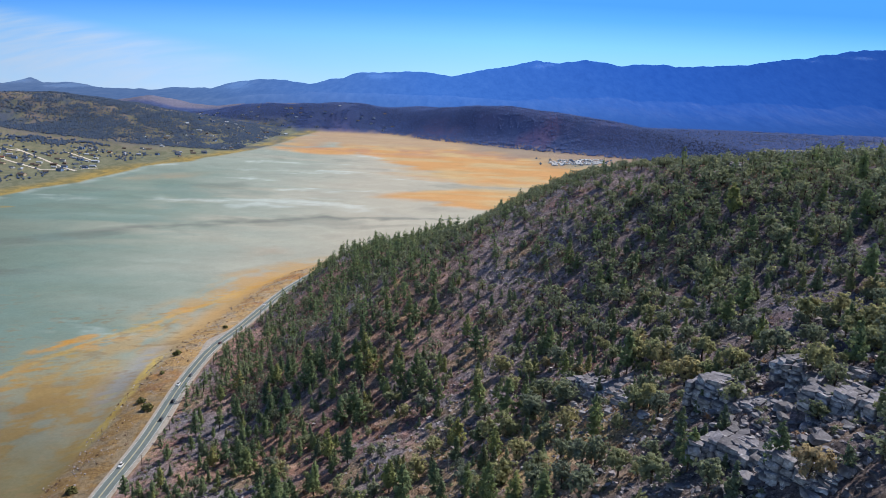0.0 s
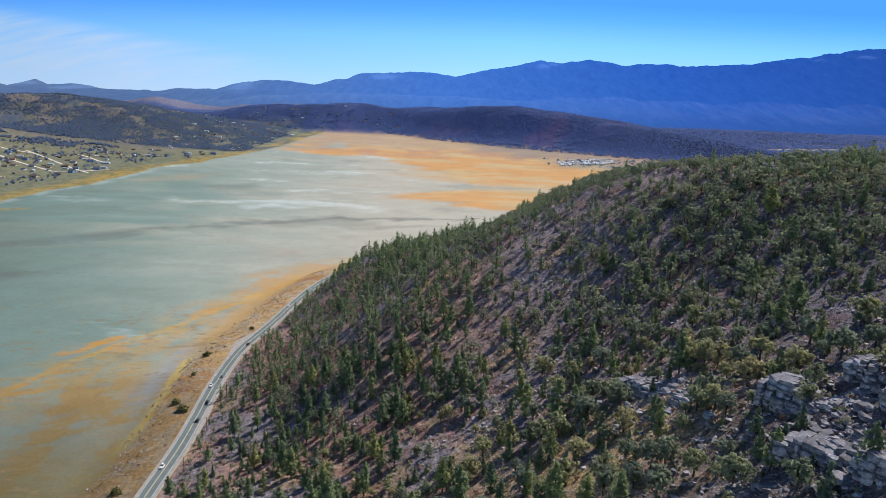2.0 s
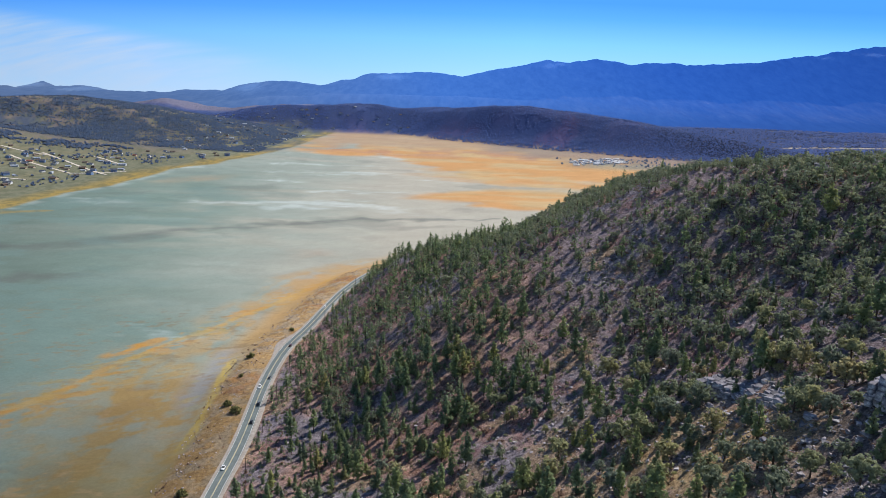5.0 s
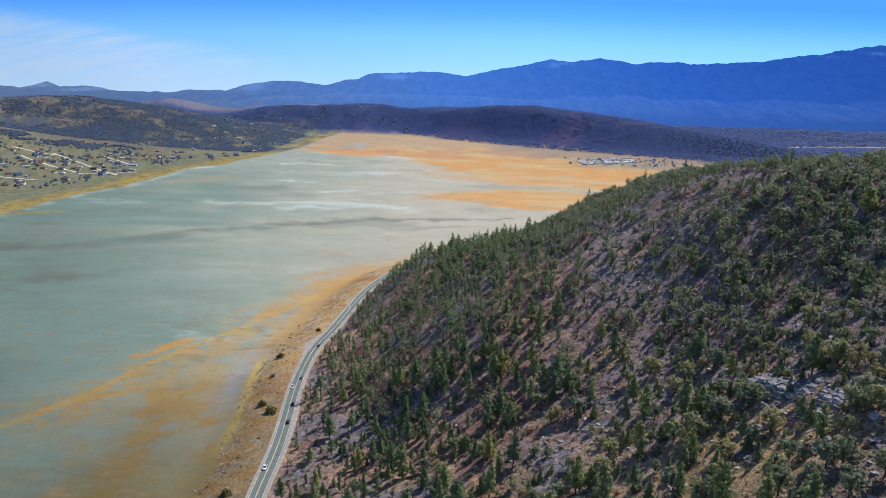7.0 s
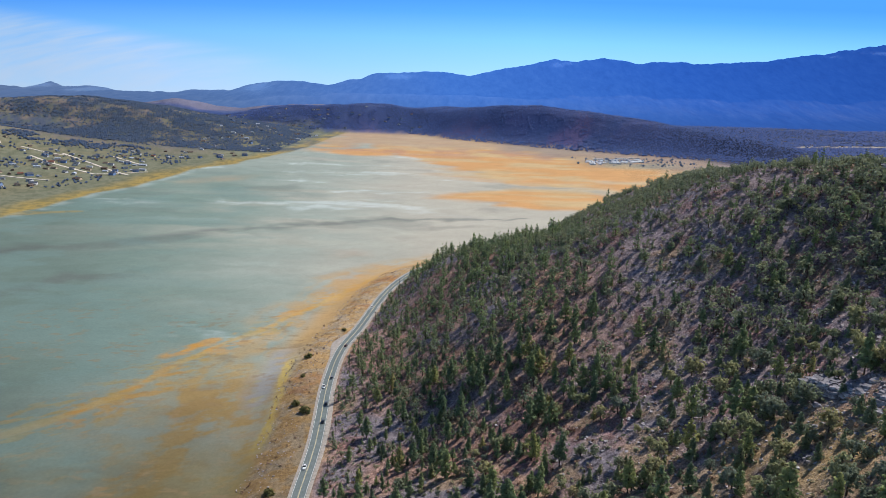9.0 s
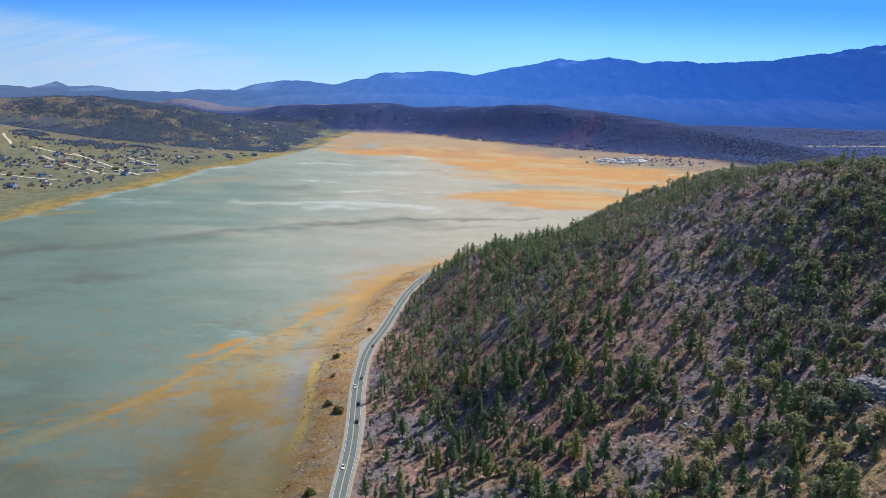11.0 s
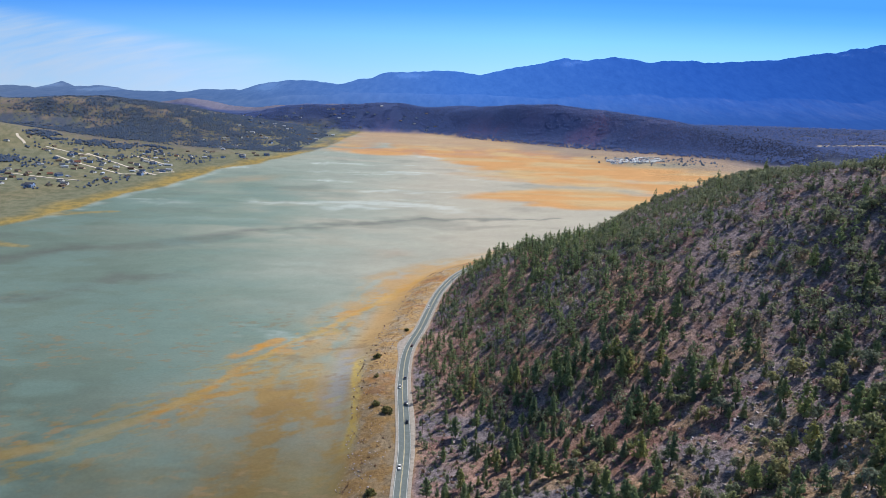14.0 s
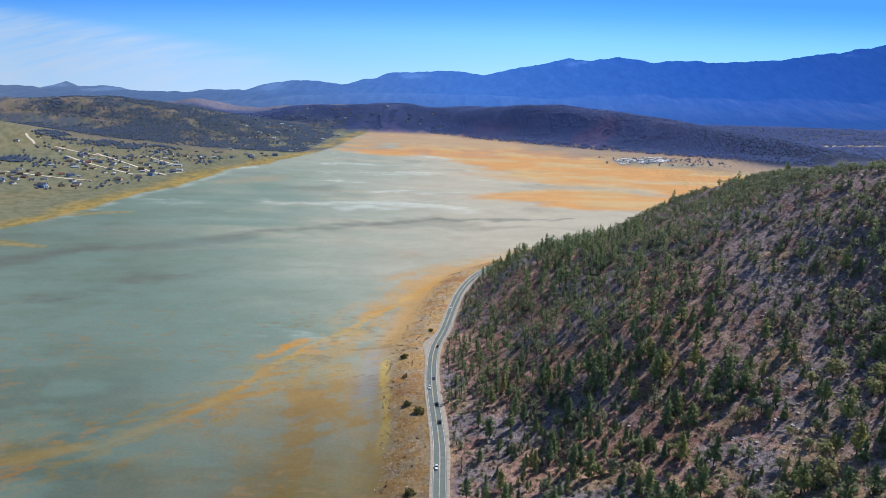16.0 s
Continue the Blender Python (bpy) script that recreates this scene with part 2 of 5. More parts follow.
# swells of the hillside on a coarse net, metres
SWELL_X, SWELL_Y, SWELL_R = np.arange(-130, 400, 88.0), np.arange(40, 800, 95.0), 85.0
SWELLS = np.array([32, 6, 37, -38, 4, -31, 13, 2, 7, -37, -19, 3, 32, -9, 36, -10, -6, 41, 10, -7, -6, 15, -30, -18, 58, 13, 14, -7, 21, 38, 28, 46, 44, -37, 38, 22, 40, -15, 4, -12, 6, 20, 45, -2, 19, -2, 20, 1, 1, 11, 6, 3, 28, 3, -1, 15], float).reshape(len(SWELL_X), len(SWELL_Y))


def ridge(x, y, at, slope, profile, front, behind):
    """A ridge whose crest runs along y = at + slope * x, with heights by x, falling off to the front and behind."""
    px, pz = zip(*profile)
    d = y - (at + slope * x)
    return np.interp(x, px, pz, left=pz[0], right=pz[-1]) * np.exp(-0.5 * (d / np.where(d < 0, front, behind)) ** 2)


LEFT_HILL = [(-2600, 84), (-1900, 100), (-1664, 106), (-1560, 108), (-1471, 116), (-1410, 119), (-1316, 120), (-1214, 112), (-1121, 104), (-1051, 96), (-974, 78), (-927, 68), (-860, 60), (-780, 48), (-700, 34), (-620, 16), (-540, 0)]
BARE_HILLS = [(-2200, 60), (-1700, 50), (-1500, 55), (-1420, 75), (-1313, 92), (-1240, 84), (-1185, 72), (-1144, 58), (-1038, 48), (-960, 58), (-896, 71), (-800, 76), (-770, 80), (-541, 86), (-303, 92), (-200, 60), (0, 0)]
MID_RIDGE = [(-1300, 10), (-956, 44), (-782, 86), (-638, 98), (-483, 99), (-385, 112), (-280, 111), (-193, 103), (-69, 108), (60, 104), (200, 80), (420, 0)]
LAKE_HILL = [(-420, 0), (-300, 24), (-190, 66), (-67, 98), (8, 107), (63, 115), (176, 132), (298, 135), (415, 126), (526, 114), (612, 105), (748, 84), (885, 68), (1000, 48), (1120, 28), (1300, 0)]


def ground_z(x, y):
    d = x - road_x(y)
    beach = (ROAD_Z - 0.2) * smooth(d, -46, -12)
    up = np.maximum(d - 7, 0)
    hill = 0.5 * up / (1 + up / 260)
    swell = np.zeros_like(hill)
    for i, cx in enumerate(SWELL_X):
        for j, cy in enumerate(SWELL_Y):
            if SWELLS[i, j]:
                swell = swell + SWELLS[i, j] * np.exp(-((x - cx) ** 2 + (y - cy) ** 2) / (2 * SWELL_R ** 2))
    hill = (hill + swell * np.clip((d - 6) / 50, 0, 1)) * (1 - smooth(y, 820, 1050)) * (1 - 0.6 * smooth(x, 500, 900))
    hill = hill + np.clip(up / 25, 0, 1) * (1 - smooth(y, 800, 1000)) * ((fbm(x, y, 34, 3, 5) - 0.5) * 5 + (fbm(x, y, 5, 3, 8) - 0.5) * 1.6
        + np.exp(-((x - 90) / 42) ** 2 - ((y - 158) / 42) ** 2) * (fbm(x, y, 14, 3, 9) - 0.5) * 9)
    beach = beach * (1 - smooth(y, 900, 1100)) + 3 * smooth(x, 250, 700) * smooth(y, 900, 1100)
    left = 18 * smooth(-x, 700, 1200) * smooth(y, 700, 1700) + 55 * np.exp(-((x + 1330) / 170) ** 2 - ((y - 1760) / 190) ** 2)
    far = np.maximum(np.maximum(ridge(x, y, 2400, 0, LEFT_HILL, 250, 300), ridge(x, y, 3250, 0, BARE_HILLS, 180, 200)),
                     np.maximum(ridge(x, y, 2900, 0, MID_RIDGE, 105, 260), ridge(x, y, 2780, -0.7, LAKE_HILL, 125, 260)) - 6)
    far = np.maximum(far, 0)
    left = left * (1 - np.clip(far / 70, 0, 1))
    bumps = (fbm(x, y, 160, 4, 11) - 0.55) * 18 * np.clip(far / 60, 0, 1)
    valley = 8 * smooth(x, 700, 1400) * smooth(y, 1700, 2500) + 20 * smooth(y, 2700, 3400)
    return beach + hill + left + far + bumps + valley * (1 - np.clip(far / 50, 0, 1)) - 90 * smooth(y, 3390, 3520)


def shore_x(y):
    return np.interp(y, [600, 700, 780, 841, 880, 966, 1018, 1106, 1200, 1303, 1518, 1641, 1770, 1921, 2133, 2400, 2700, 2900],
                     [-900, -820, -762, -735, -739, -702, -692, -688, -668, -645, -634, -563, -536, -504, -471, -462, -430, -300])


TEAL, GREYTEAL, PALE, SALT = srgb(120, 138, 126), srgb(154, 160, 147), srgb(178, 172, 155), srgb(212, 220, 214)
DARKMUD, ORANGE, RUST = srgb(112, 117, 110), srgb(202, 150, 92), srgb(182, 134, 104)
TAN, MAUVE, BLUEGREY = srgb(196, 166, 118), srgb(172, 146, 124), srgb(150, 151, 150)
SOIL, STONE, GRASS, HILLTAN = srgb(154, 123, 110), srgb(122, 114, 118), srgb(152, 126, 96), srgb(128, 115, 104)
MUD_BAND = [(-720, 690), (-638, 722), (-582, 790), (-491, 815), (-406, 890), (-331, 936), (-239, 988), (-138, 1032), (45, 1060)]
MUD_SPUR = [(-640, 560), (-553, 582), (-508, 611), (-475, 670), (-412, 687)]
STRIPE = [(-440, 310), (-395, 328), (-347, 354), (-323, 379), (-300, 415), (-281, 463), (-256, 508), (-217, 579), (-189, 630), (-150, 700)]
DIRT_ROADS = ([(-1015, 1570), (-789, 1389)], [(-980, 1640), (-716, 1398)], [(-886, 1670), (-753, 1557)], [(-1092, 1663), (-956, 1616)], [(-1190, 1725), (-1136, 1654)], [(-1010, 1330), (-820, 1290)], [(-789, 1389), (-700, 1450)])


LEFT_BARE = [(-1640, 2330, 210, 190), (-1290, 2080, 200, 60), (-1500, 2090, 150, 90), (-1215, 1720, 110, 70)]     # open grass on the hill: x, y, half widths


def left_cover(x, y):
    """How thickly the hill behind the village is wooded."""
    cover = np.interp(0.5 * fbm(x, y, 190, 4, 77) + 0.5 * fbm(x, y, 45, 3, 78), [.42, .58], [1, .12])
    for cx, cy, rx, ry in LEFT_BARE:
        cover = cover * (1 - 0.97 * np.exp(-(((x - cx) / rx) ** 2 + ((y - cy) / ry) ** 2) ** 2))
    return cover


def ground_tone(x, y, z):
    """Colour of the ground, with painted haze on its far parts, and how stony it is."""
    wx = x + (fbm(x, y, 60, 3, 21) - 0.5) * 60
    wy = y + (fbm(x, y, 60, 3, 22) - 0.5) * 60
    long_n = fbm(x, y, 260, 5, 23, 90)
    fine_n = fbm(x, y, 40, 4, 24, 18)
    patch = fbm(x, y, 70, 5, 25)
    d = x - road_x(y)
    # lake bed: teal algae mud towards the open middle, pale silt and salt beyond
    teal = smooth(-(x + 0.10 * (y - 400)) + (long_n - 0.5) * 320, 170, 420) * (1 - 0.75 * smooth(y, 1250, 1700))
    col = mix(np.broadcast_to(np.array(PALE), (*x.shape, 3)), GREYTEAL, smooth(-x + (long_n - 0.5) * 250 - 0.06 * (y - 500), 40, 260))
    col = mix(col, TEAL, teal * 0.95)
    col = mix(col, MAUVE, 0.75 * smooth(patch, 0.45, 0.75) * smooth(x + (long_n - .5) * 150, -260, -120) * smooth(y, 480, 640) * (1 - smooth(y, 800, 900)))
    col = mix(col, PALE, 0.7 * smooth(long_n, 0.5, 0.72) * smooth(y, 640, 950) * (0.25 + 0.75 * smooth(x, -560, -300)))
    streak = fbm(wx, wy, 190, 6, 27, 70)
    col = mix(col, SALT, smooth(streak, 0.56, 0.74) * smooth(y, 900, 1250) * (1 - smooth(x, -120, 60)) * (0.22 + 0.4 * smooth(fine_n, 0.4, 0.6)))
    col = mix(col, DARKMUD, 0.3 * smooth(1 - streak, 0.60, 0.74) * smooth(y, 540, 800))
    col = mix(col, SALT, 0.55 * smooth(fine_n, 0.58, 0.75) * np.exp(-((x + 262) / 45) ** 2 - ((y - 560) / 40) ** 2))
    dist, along = near_line(wx, wy, MUD_BAND)
    col = mix(col, DARKMUD, 0.7 * smooth(fine_n, 0.1, 0.5) * (1 - smooth(dist, 2, np.interp(along, [0, 0.5, 1], [40, 30, 9]))))
    dist, along = near_line(wx, wy, MUD_SPUR)
    col = mix(col, DARKMUD, 0.7 * (1 - smooth(dist, 3, 26)) * smooth(fine_n, 0.2, 0.5))
    col = mix(col, srgb(160, 148, 124), 0.75 * np.exp(-(((x + 540) / 75) ** 2 + ((y - 1385 - 0.6 * (x + 540)) / 55) ** 2) ** 2) * smooth(patch, 0.2, 0.5))     # a sandy bar
    # orange flats at the far end
    far_o = np.exp(-((x - 105) / 185) ** 2 - ((y - 1270 - 0.25 * x) / 85) ** 2) * 1.4
    far_o = np.maximum(far_o, 1.15 * np.exp(-((x - 190) / 350) ** 2 - ((y - 1640) / 210) ** 2))
    far_o = np.maximum(far_o, 1.1 * np.exp(-((x + 290) / 120) ** 2 - ((y - 2000) / 150) ** 2))
    far_o = np.maximum(far_o, 1.1 * np.exp(-((x + 400) / 120) ** 2 - ((y - 2300) / 330) ** 2))
    far_o = np.maximum(far_o, 0.9 * smooth(y, 1750, 2150) * smooth(x, -420, -200))
    far_o = np.maximum(far_o, 0.9 * smooth(x, 150, 330) * smooth(y, 1000, 1200))
    far_o = np.maximum(far_o, 1.25 * smooth(x + 0.45 * (y - 1500) + (long_n - 0.5) * 160, -70, 90) * smooth(y + (patch - 0.5) * 120, 1470, 1600))
    far_o = np.maximum(far_o, 0.8 * smooth(x + (patch - 0.5) * 120, -40, 90) * smooth(y, 1080, 1180))
    amount = smooth(far_o + (streak - 0.5) * 0.7 + (long_n - 0.5) * 0.6, 0.42, 0.85)
    flat_o = mix(np.broadcast_to(np.array(ORANGE), col.shape), TAN, smooth(fbm(x, y, 180, 4, 29, 60), 0.42, 0.66))
    flat_o = mix(flat_o, RUST, 0.8 * smooth(y, 1850, 2000) * smooth(patch, 0.40, 0.65))
    flat_o = mix(flat_o, srgb(172, 150, 124), 0.75 * smooth(y + (patch - 0.5) * 200, 2080, 2250))
    col = mix(col, flat_o, amount * 0.9)
    col = mix(col, srgb(146, 134, 122), 0.8 * smooth(y + 1.0 * x + (patch - 0.5) * 260 + (streak - 0.5) * 200, 2170, 2400) * smooth(x, 60, 200))
    col = mix(col, srgb(132, 134, 120), 0.6 * np.exp(-((x - 430) / 130) ** 4 - ((y - 1860) / 85) ** 4) * smooth(patch, 0.25, 0.5))
    # orange weed near the road: a faint track, flecks beside it, streaks along the shore
    dist, along = near_line(wx * 0.25 + x * 0.75, wy * 0.25 + y * 0.75, STRIPE)
    speck = fbm(x, y, 16, 4, 31)
    fleck = fbm(x + 0.6 * y, y - 0.6 * x, 13, 5, 46, 5)
    wide = np.interp(along, [0, 0.25, 0.6, 1], [16, 11, 6, 6])
    col = mix(col, srgb(190, 158, 94), 0.75 * (1 - smooth(dist, wide * 0.2, wide * 0.8)) * smooth(speck, 0.10, 0.45))
    zone = (1 - smooth(dist, 8, np.interp(along, [0, 0.3, 0.7, 1], [85, 60, 22, 14])))
    col = mix(col, mix(np.broadcast_to(np.array(srgb(192, 142, 74)), col.shape), srgb(168, 146, 88), smooth(fbm(x, y, 28, 3, 92), 0.42, 0.6)), 0.75 * zone * smooth(fleck * 0.6 + fbm(x, y, 5, 3, 52) * 0.4 + 0.10 * zone, 0.56, 0.70))
    dist, along = near_line(x, y, [(-294, 480), (-268, 516)])
    col = mix(col, srgb(200, 146, 66), 0.9 * (1 - smooth(dist + (fleck - 0.5) * 12, 2, 8)) * smooth(speck, 0.15, 0.45))
    lines = fbm(d, y, 13, 5, 47, 75)
    near_end = 1 - smooth(y, 840, 960)
    band = smooth(d + (patch - 0.5) * 80, -105, -62) * smooth(y, 420, 520) * near_end
    band_o = mix(np.broadcast_to(np.array(srgb(190, 148, 88)), col.shape), srgb(178, 142, 80), smooth(-y, -560, -420))
    col = mix(col, band_o, band * np.maximum(0.75 * smooth(lines * 0.6 + speck * 0.4, 0.38, 0.58), 0.9 * smooth(d, -62, -40)) * 0.85)
    low = smooth(d + (patch - 0.5) * 120, -165, -85) * (1 - smooth(y, 420, 520))
    col = mix(col, srgb(172, 152, 104), low * 0.38 * smooth(patch + speck, 0.6, 1.1))
    col = mix(col, srgb(178, 142, 78), low * 0.7 * smooth(lines * 0.4 + fleck * 0.3 + speck * 0.3, 0.47, 0.58))
    col = mix(col, srgb(158, 126, 84), low * 0.22 * smooth(fbm(x, y, 30, 4, 48), 0.55, 0.7))
    col = mix(col, srgb(160, 144, 98), 0.7 * smooth(d + (speck - 0.5) * 30, -120, -60) * (1 - smooth(y, 300, 390)))
    grey = np.exp(-((d + 45 + (speck - .5) * 16) / 8) ** 2) * smooth(y, 380, 420) * (1 - smooth(y, 475, 520))
    col = mix(col, BLUEGREY, np.clip(grey * 1.1, 0, 0.85) * smooth(fleck, 0.25, 0.5))
    bend = 2.5 * np.sin(y / 23)
    track = (np.exp(-((d + 34 + bend) / 1.3) ** 2) + np.exp(-((d + 30.5 + bend) / 1.3) ** 2) + 0.35 * np.exp(-((d + 33 + bend) / 4) ** 2)) * smooth(y, 330, 370) * (1 - smooth(y, 465, 490))
    col = mix(col, srgb(206, 176, 92), np.clip(track, 0, 1) * 0.8)
    bank = smooth(d + (speck - 0.5) * 10, -32, -26)
    bankc = mix(np.broadcast_to(np.array(srgb(172, 140, 96)), col.shape), srgb(168, 148, 120), smooth(fbm(x, y, 6, 4, 33), 0.42, 0.6))
    bankc = mix(bankc, srgb(156, 100, 58), 0.5 * smooth(fbm(x, y, 22, 3, 34), 0.56, 0.7))
    col = mix(col, bankc, bank * near_end)
    col = mix(col, srgb(150, 138, 98), 0.55 * smooth(-x, 250, 340) * (1 - smooth(y, 330, 400)) * smooth(patch, 0.3, 0.6))
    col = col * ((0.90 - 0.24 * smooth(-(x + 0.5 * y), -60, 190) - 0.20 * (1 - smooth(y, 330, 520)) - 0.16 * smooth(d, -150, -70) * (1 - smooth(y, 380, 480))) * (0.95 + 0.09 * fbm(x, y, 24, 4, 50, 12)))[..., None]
    marble = fbm(wx, wy, 40, 5, 93, 26)
    col = col * (0.87 + 0.24 * marble)[..., None]
    col = mix(col, srgb(108, 132, 126), 0.35 * smooth(fbm(x, y, 80, 5, 95, 40), 0.48, 0.66) * teal)
    col = mix(col, srgb(128, 108, 80), 0.5 * smooth(fbm(x, y, 9, 4, 96, 5), 0.60, 0.70) * (1 - smooth(y, 520, 680)) * smooth(patch, 0.35, 0.6))
    # the wooded hillside
    on_hill = smooth(d, 3, 9) * (1 - smooth(y, 900, 1000))
    hillc = mix(np.broadcast_to(np.array(SOIL), col.shape), STONE, np.maximum(smooth(fbm(x, y, 45, 4, 35), 0.42, 0.6), 0.75 * smooth(x + (patch - 0.5) * 80, -40, 50)))
    hillc = mix(hillc, GRASS, 0.7 * smooth(fbm(x, y, 26, 5, 36), 0.58, 0.68))
    hillc = mix(hillc, srgb(128, 92, 84), 0.6 * smooth(fbm(x, y, 14, 4, 91), 0.56, 0.66))
    hillc = mix(hillc, srgb(160, 132, 88), 0.6 * np.exp(-((x - 20) / 50) ** 2 - ((y - 215) / 26) ** 2) * smooth(speck, 0.3, 0.5))
    hillc = mix(hillc, srgb(84, 80, 86), 0.9 * np.exp(-((x - 92) / 52) ** 4 - ((y - 150) / 56) ** 4) * smooth(speck, 0.25, 0.5))
    hillc = mix(hillc, srgb(166, 132, 106), 0.55 * np.exp(-((x + 45) / 45) ** 2 - ((y - 390) / 50) ** 2) * smooth(speck, 0.2, 0.5))
    hillc = mix(hillc, srgb(176, 148, 102), 0.75 * np.exp(-((x - 42) / 30) ** 2 - ((y - 194) / 26) ** 2) * smooth(speck, 0.2, 0.5))
    # right slope's shade put into the soil as a darker colour
    hillc = mix(hillc, srgb(92, 86, 94), 0.6 * smooth(x + (patch - 0.5) * 60, 85, 135) * (1 - smooth(y, 330, 400)))
    col = mix(col, hillc, on_hill)
    # far shores and hills, with distance haze worked into their colours
    s = shore_x(y) - x + (fbm(x, y, 90, 3, 37) - 0.5) * 30
    land = smooth(s, -4, 10) * smooth(y, 560, 640)
    rim = smooth(-s, -24, -6) * (1 - smooth(-s, 4, 26)) * smooth(y, 900, 1000) * (1 - smooth(y, 1500, 1700))
    col = mix(col, SALT, 0.2 * rim * smooth(fine_n, 0.35, 0.6))
    landc = mix(np.broadcast_to(np.array(srgb(172, 148, 86)), col.shape), srgb(132, 132, 108), smooth(s + (patch - 0.5) * 70, 15, 75))
    landc = mix(landc, srgb(140, 134, 106), smooth(patch, 0.45, 0.65) * smooth(s, 90, 160))
    landc = mix(landc, srgb(124, 116, 102), smooth(y, 1650, 1900) * smooth(s, 100, 260))
    landc = mix(landc, HILLTAN, smooth(y, 1800, 1950) * smooth(-x, 900, 1050))
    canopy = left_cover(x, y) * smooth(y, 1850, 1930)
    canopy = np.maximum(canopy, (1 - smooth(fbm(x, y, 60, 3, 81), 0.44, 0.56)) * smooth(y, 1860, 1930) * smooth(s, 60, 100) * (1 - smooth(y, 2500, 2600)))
    # ground under the woods darkened and blued to sit in the haze
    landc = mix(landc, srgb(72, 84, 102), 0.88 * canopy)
    landc = mix(landc, srgb(104, 106, 82), 0.55 * smooth(fbm(x, y, 10, 4, 94, 6), 0.46, 0.6))
    for spit in ([(-780, 812), (-690, 806), (-634, 793)], [(-760, 968), (-690, 992), (-626, 1018)]):
        dist, along = near_line(x, y, spit)
        land = np.maximum(land, 0.65 * (1 - smooth(dist + (speck - 0.5) * 12, np.interp(along, [0, 1], [14, 1]), np.interp(along, [0, 1], [30, 8]))) * smooth(speck, 0.1, 0.45))
    # land colour lightened with distance in place of haze
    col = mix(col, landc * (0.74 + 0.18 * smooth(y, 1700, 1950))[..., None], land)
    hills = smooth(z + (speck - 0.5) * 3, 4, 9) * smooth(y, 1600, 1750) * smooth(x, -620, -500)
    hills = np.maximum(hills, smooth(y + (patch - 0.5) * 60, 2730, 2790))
    # hill ground in blues and mauves that stand in for haze
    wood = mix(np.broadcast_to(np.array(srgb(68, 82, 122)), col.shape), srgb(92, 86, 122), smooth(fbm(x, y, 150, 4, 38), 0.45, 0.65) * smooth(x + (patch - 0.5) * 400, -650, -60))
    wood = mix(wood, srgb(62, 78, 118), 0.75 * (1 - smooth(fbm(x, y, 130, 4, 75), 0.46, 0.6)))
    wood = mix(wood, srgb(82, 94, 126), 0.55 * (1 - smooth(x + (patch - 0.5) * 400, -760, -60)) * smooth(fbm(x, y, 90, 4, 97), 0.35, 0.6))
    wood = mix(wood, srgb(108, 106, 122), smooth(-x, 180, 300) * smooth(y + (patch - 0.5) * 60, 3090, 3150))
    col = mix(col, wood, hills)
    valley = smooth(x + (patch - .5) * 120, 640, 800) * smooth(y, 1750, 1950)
    # valley floor colour blued the same way for haze
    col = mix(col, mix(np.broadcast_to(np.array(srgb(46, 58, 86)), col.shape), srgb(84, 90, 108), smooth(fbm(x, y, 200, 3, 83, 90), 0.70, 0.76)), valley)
    dist, along = near_line(wx, wy, [(950, 2420), (1400, 2600), (2100, 2780)])
    col = mix(col, srgb(168, 158, 140), 0.8 * (1 - smooth(dist, 12, 34)) * smooth(y, 2300, 2350))
    stony = np.maximum(on_hill, 0.55 * bank) + 0.25 * land + 0.35 * hills
    return col, np.clip(stony, 0.05, 1)


def build_ground():
    rows, y = [-1500.0, -900, -600, -450, -350, -280, *np.arange(-230.0, 116, 8)], 118.0
    while y < 3500:
        rows.append(y)
        y += min(max(1.15, y * y / 145000), 36)
    rows += [3560, 3700, 3900, 4200, 4500, 4800]
    inner = np.linspace(-1, 1, 370)
    cols = np.r_[-9, -5, -3, -2, -1.5, -1.2, -1.07, inner, 1.07, 1.2, 1.5, 2, 3, 5, 9]
    rows = np.array(rows)
    yy, uu = np.meshgrid(rows, cols, indexing="ij")
    xx = -83 + uu * (95 + 0.72 * np.maximum(yy, 80))
    zz = ground_z(xx, yy)
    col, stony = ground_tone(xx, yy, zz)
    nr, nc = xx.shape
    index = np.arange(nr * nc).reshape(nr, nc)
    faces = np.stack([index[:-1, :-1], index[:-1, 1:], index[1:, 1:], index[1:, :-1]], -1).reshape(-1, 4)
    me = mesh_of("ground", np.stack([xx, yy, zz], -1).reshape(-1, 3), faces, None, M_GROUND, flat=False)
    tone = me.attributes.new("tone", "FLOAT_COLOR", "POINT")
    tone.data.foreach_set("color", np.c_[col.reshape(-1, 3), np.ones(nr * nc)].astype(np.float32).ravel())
    stone = me.attributes.new("stony", "FLOAT", "POINT")
    stone.data.foreach_set("value", stony.astype(np.float32).ravel())
    return tagged(new("ground", me), "dry lake bed of teal mud, salt and orange weed below a stony hillside", "ground", kind="structure")


ground = build_ground()


def height(x, y):
    return float(ground_z(np.array([float(x)]), np.array([float(y)]))[0])


def heights(xs, ys):
    return ground_z(np.asarray(xs, float), np.asarray(ys, float))


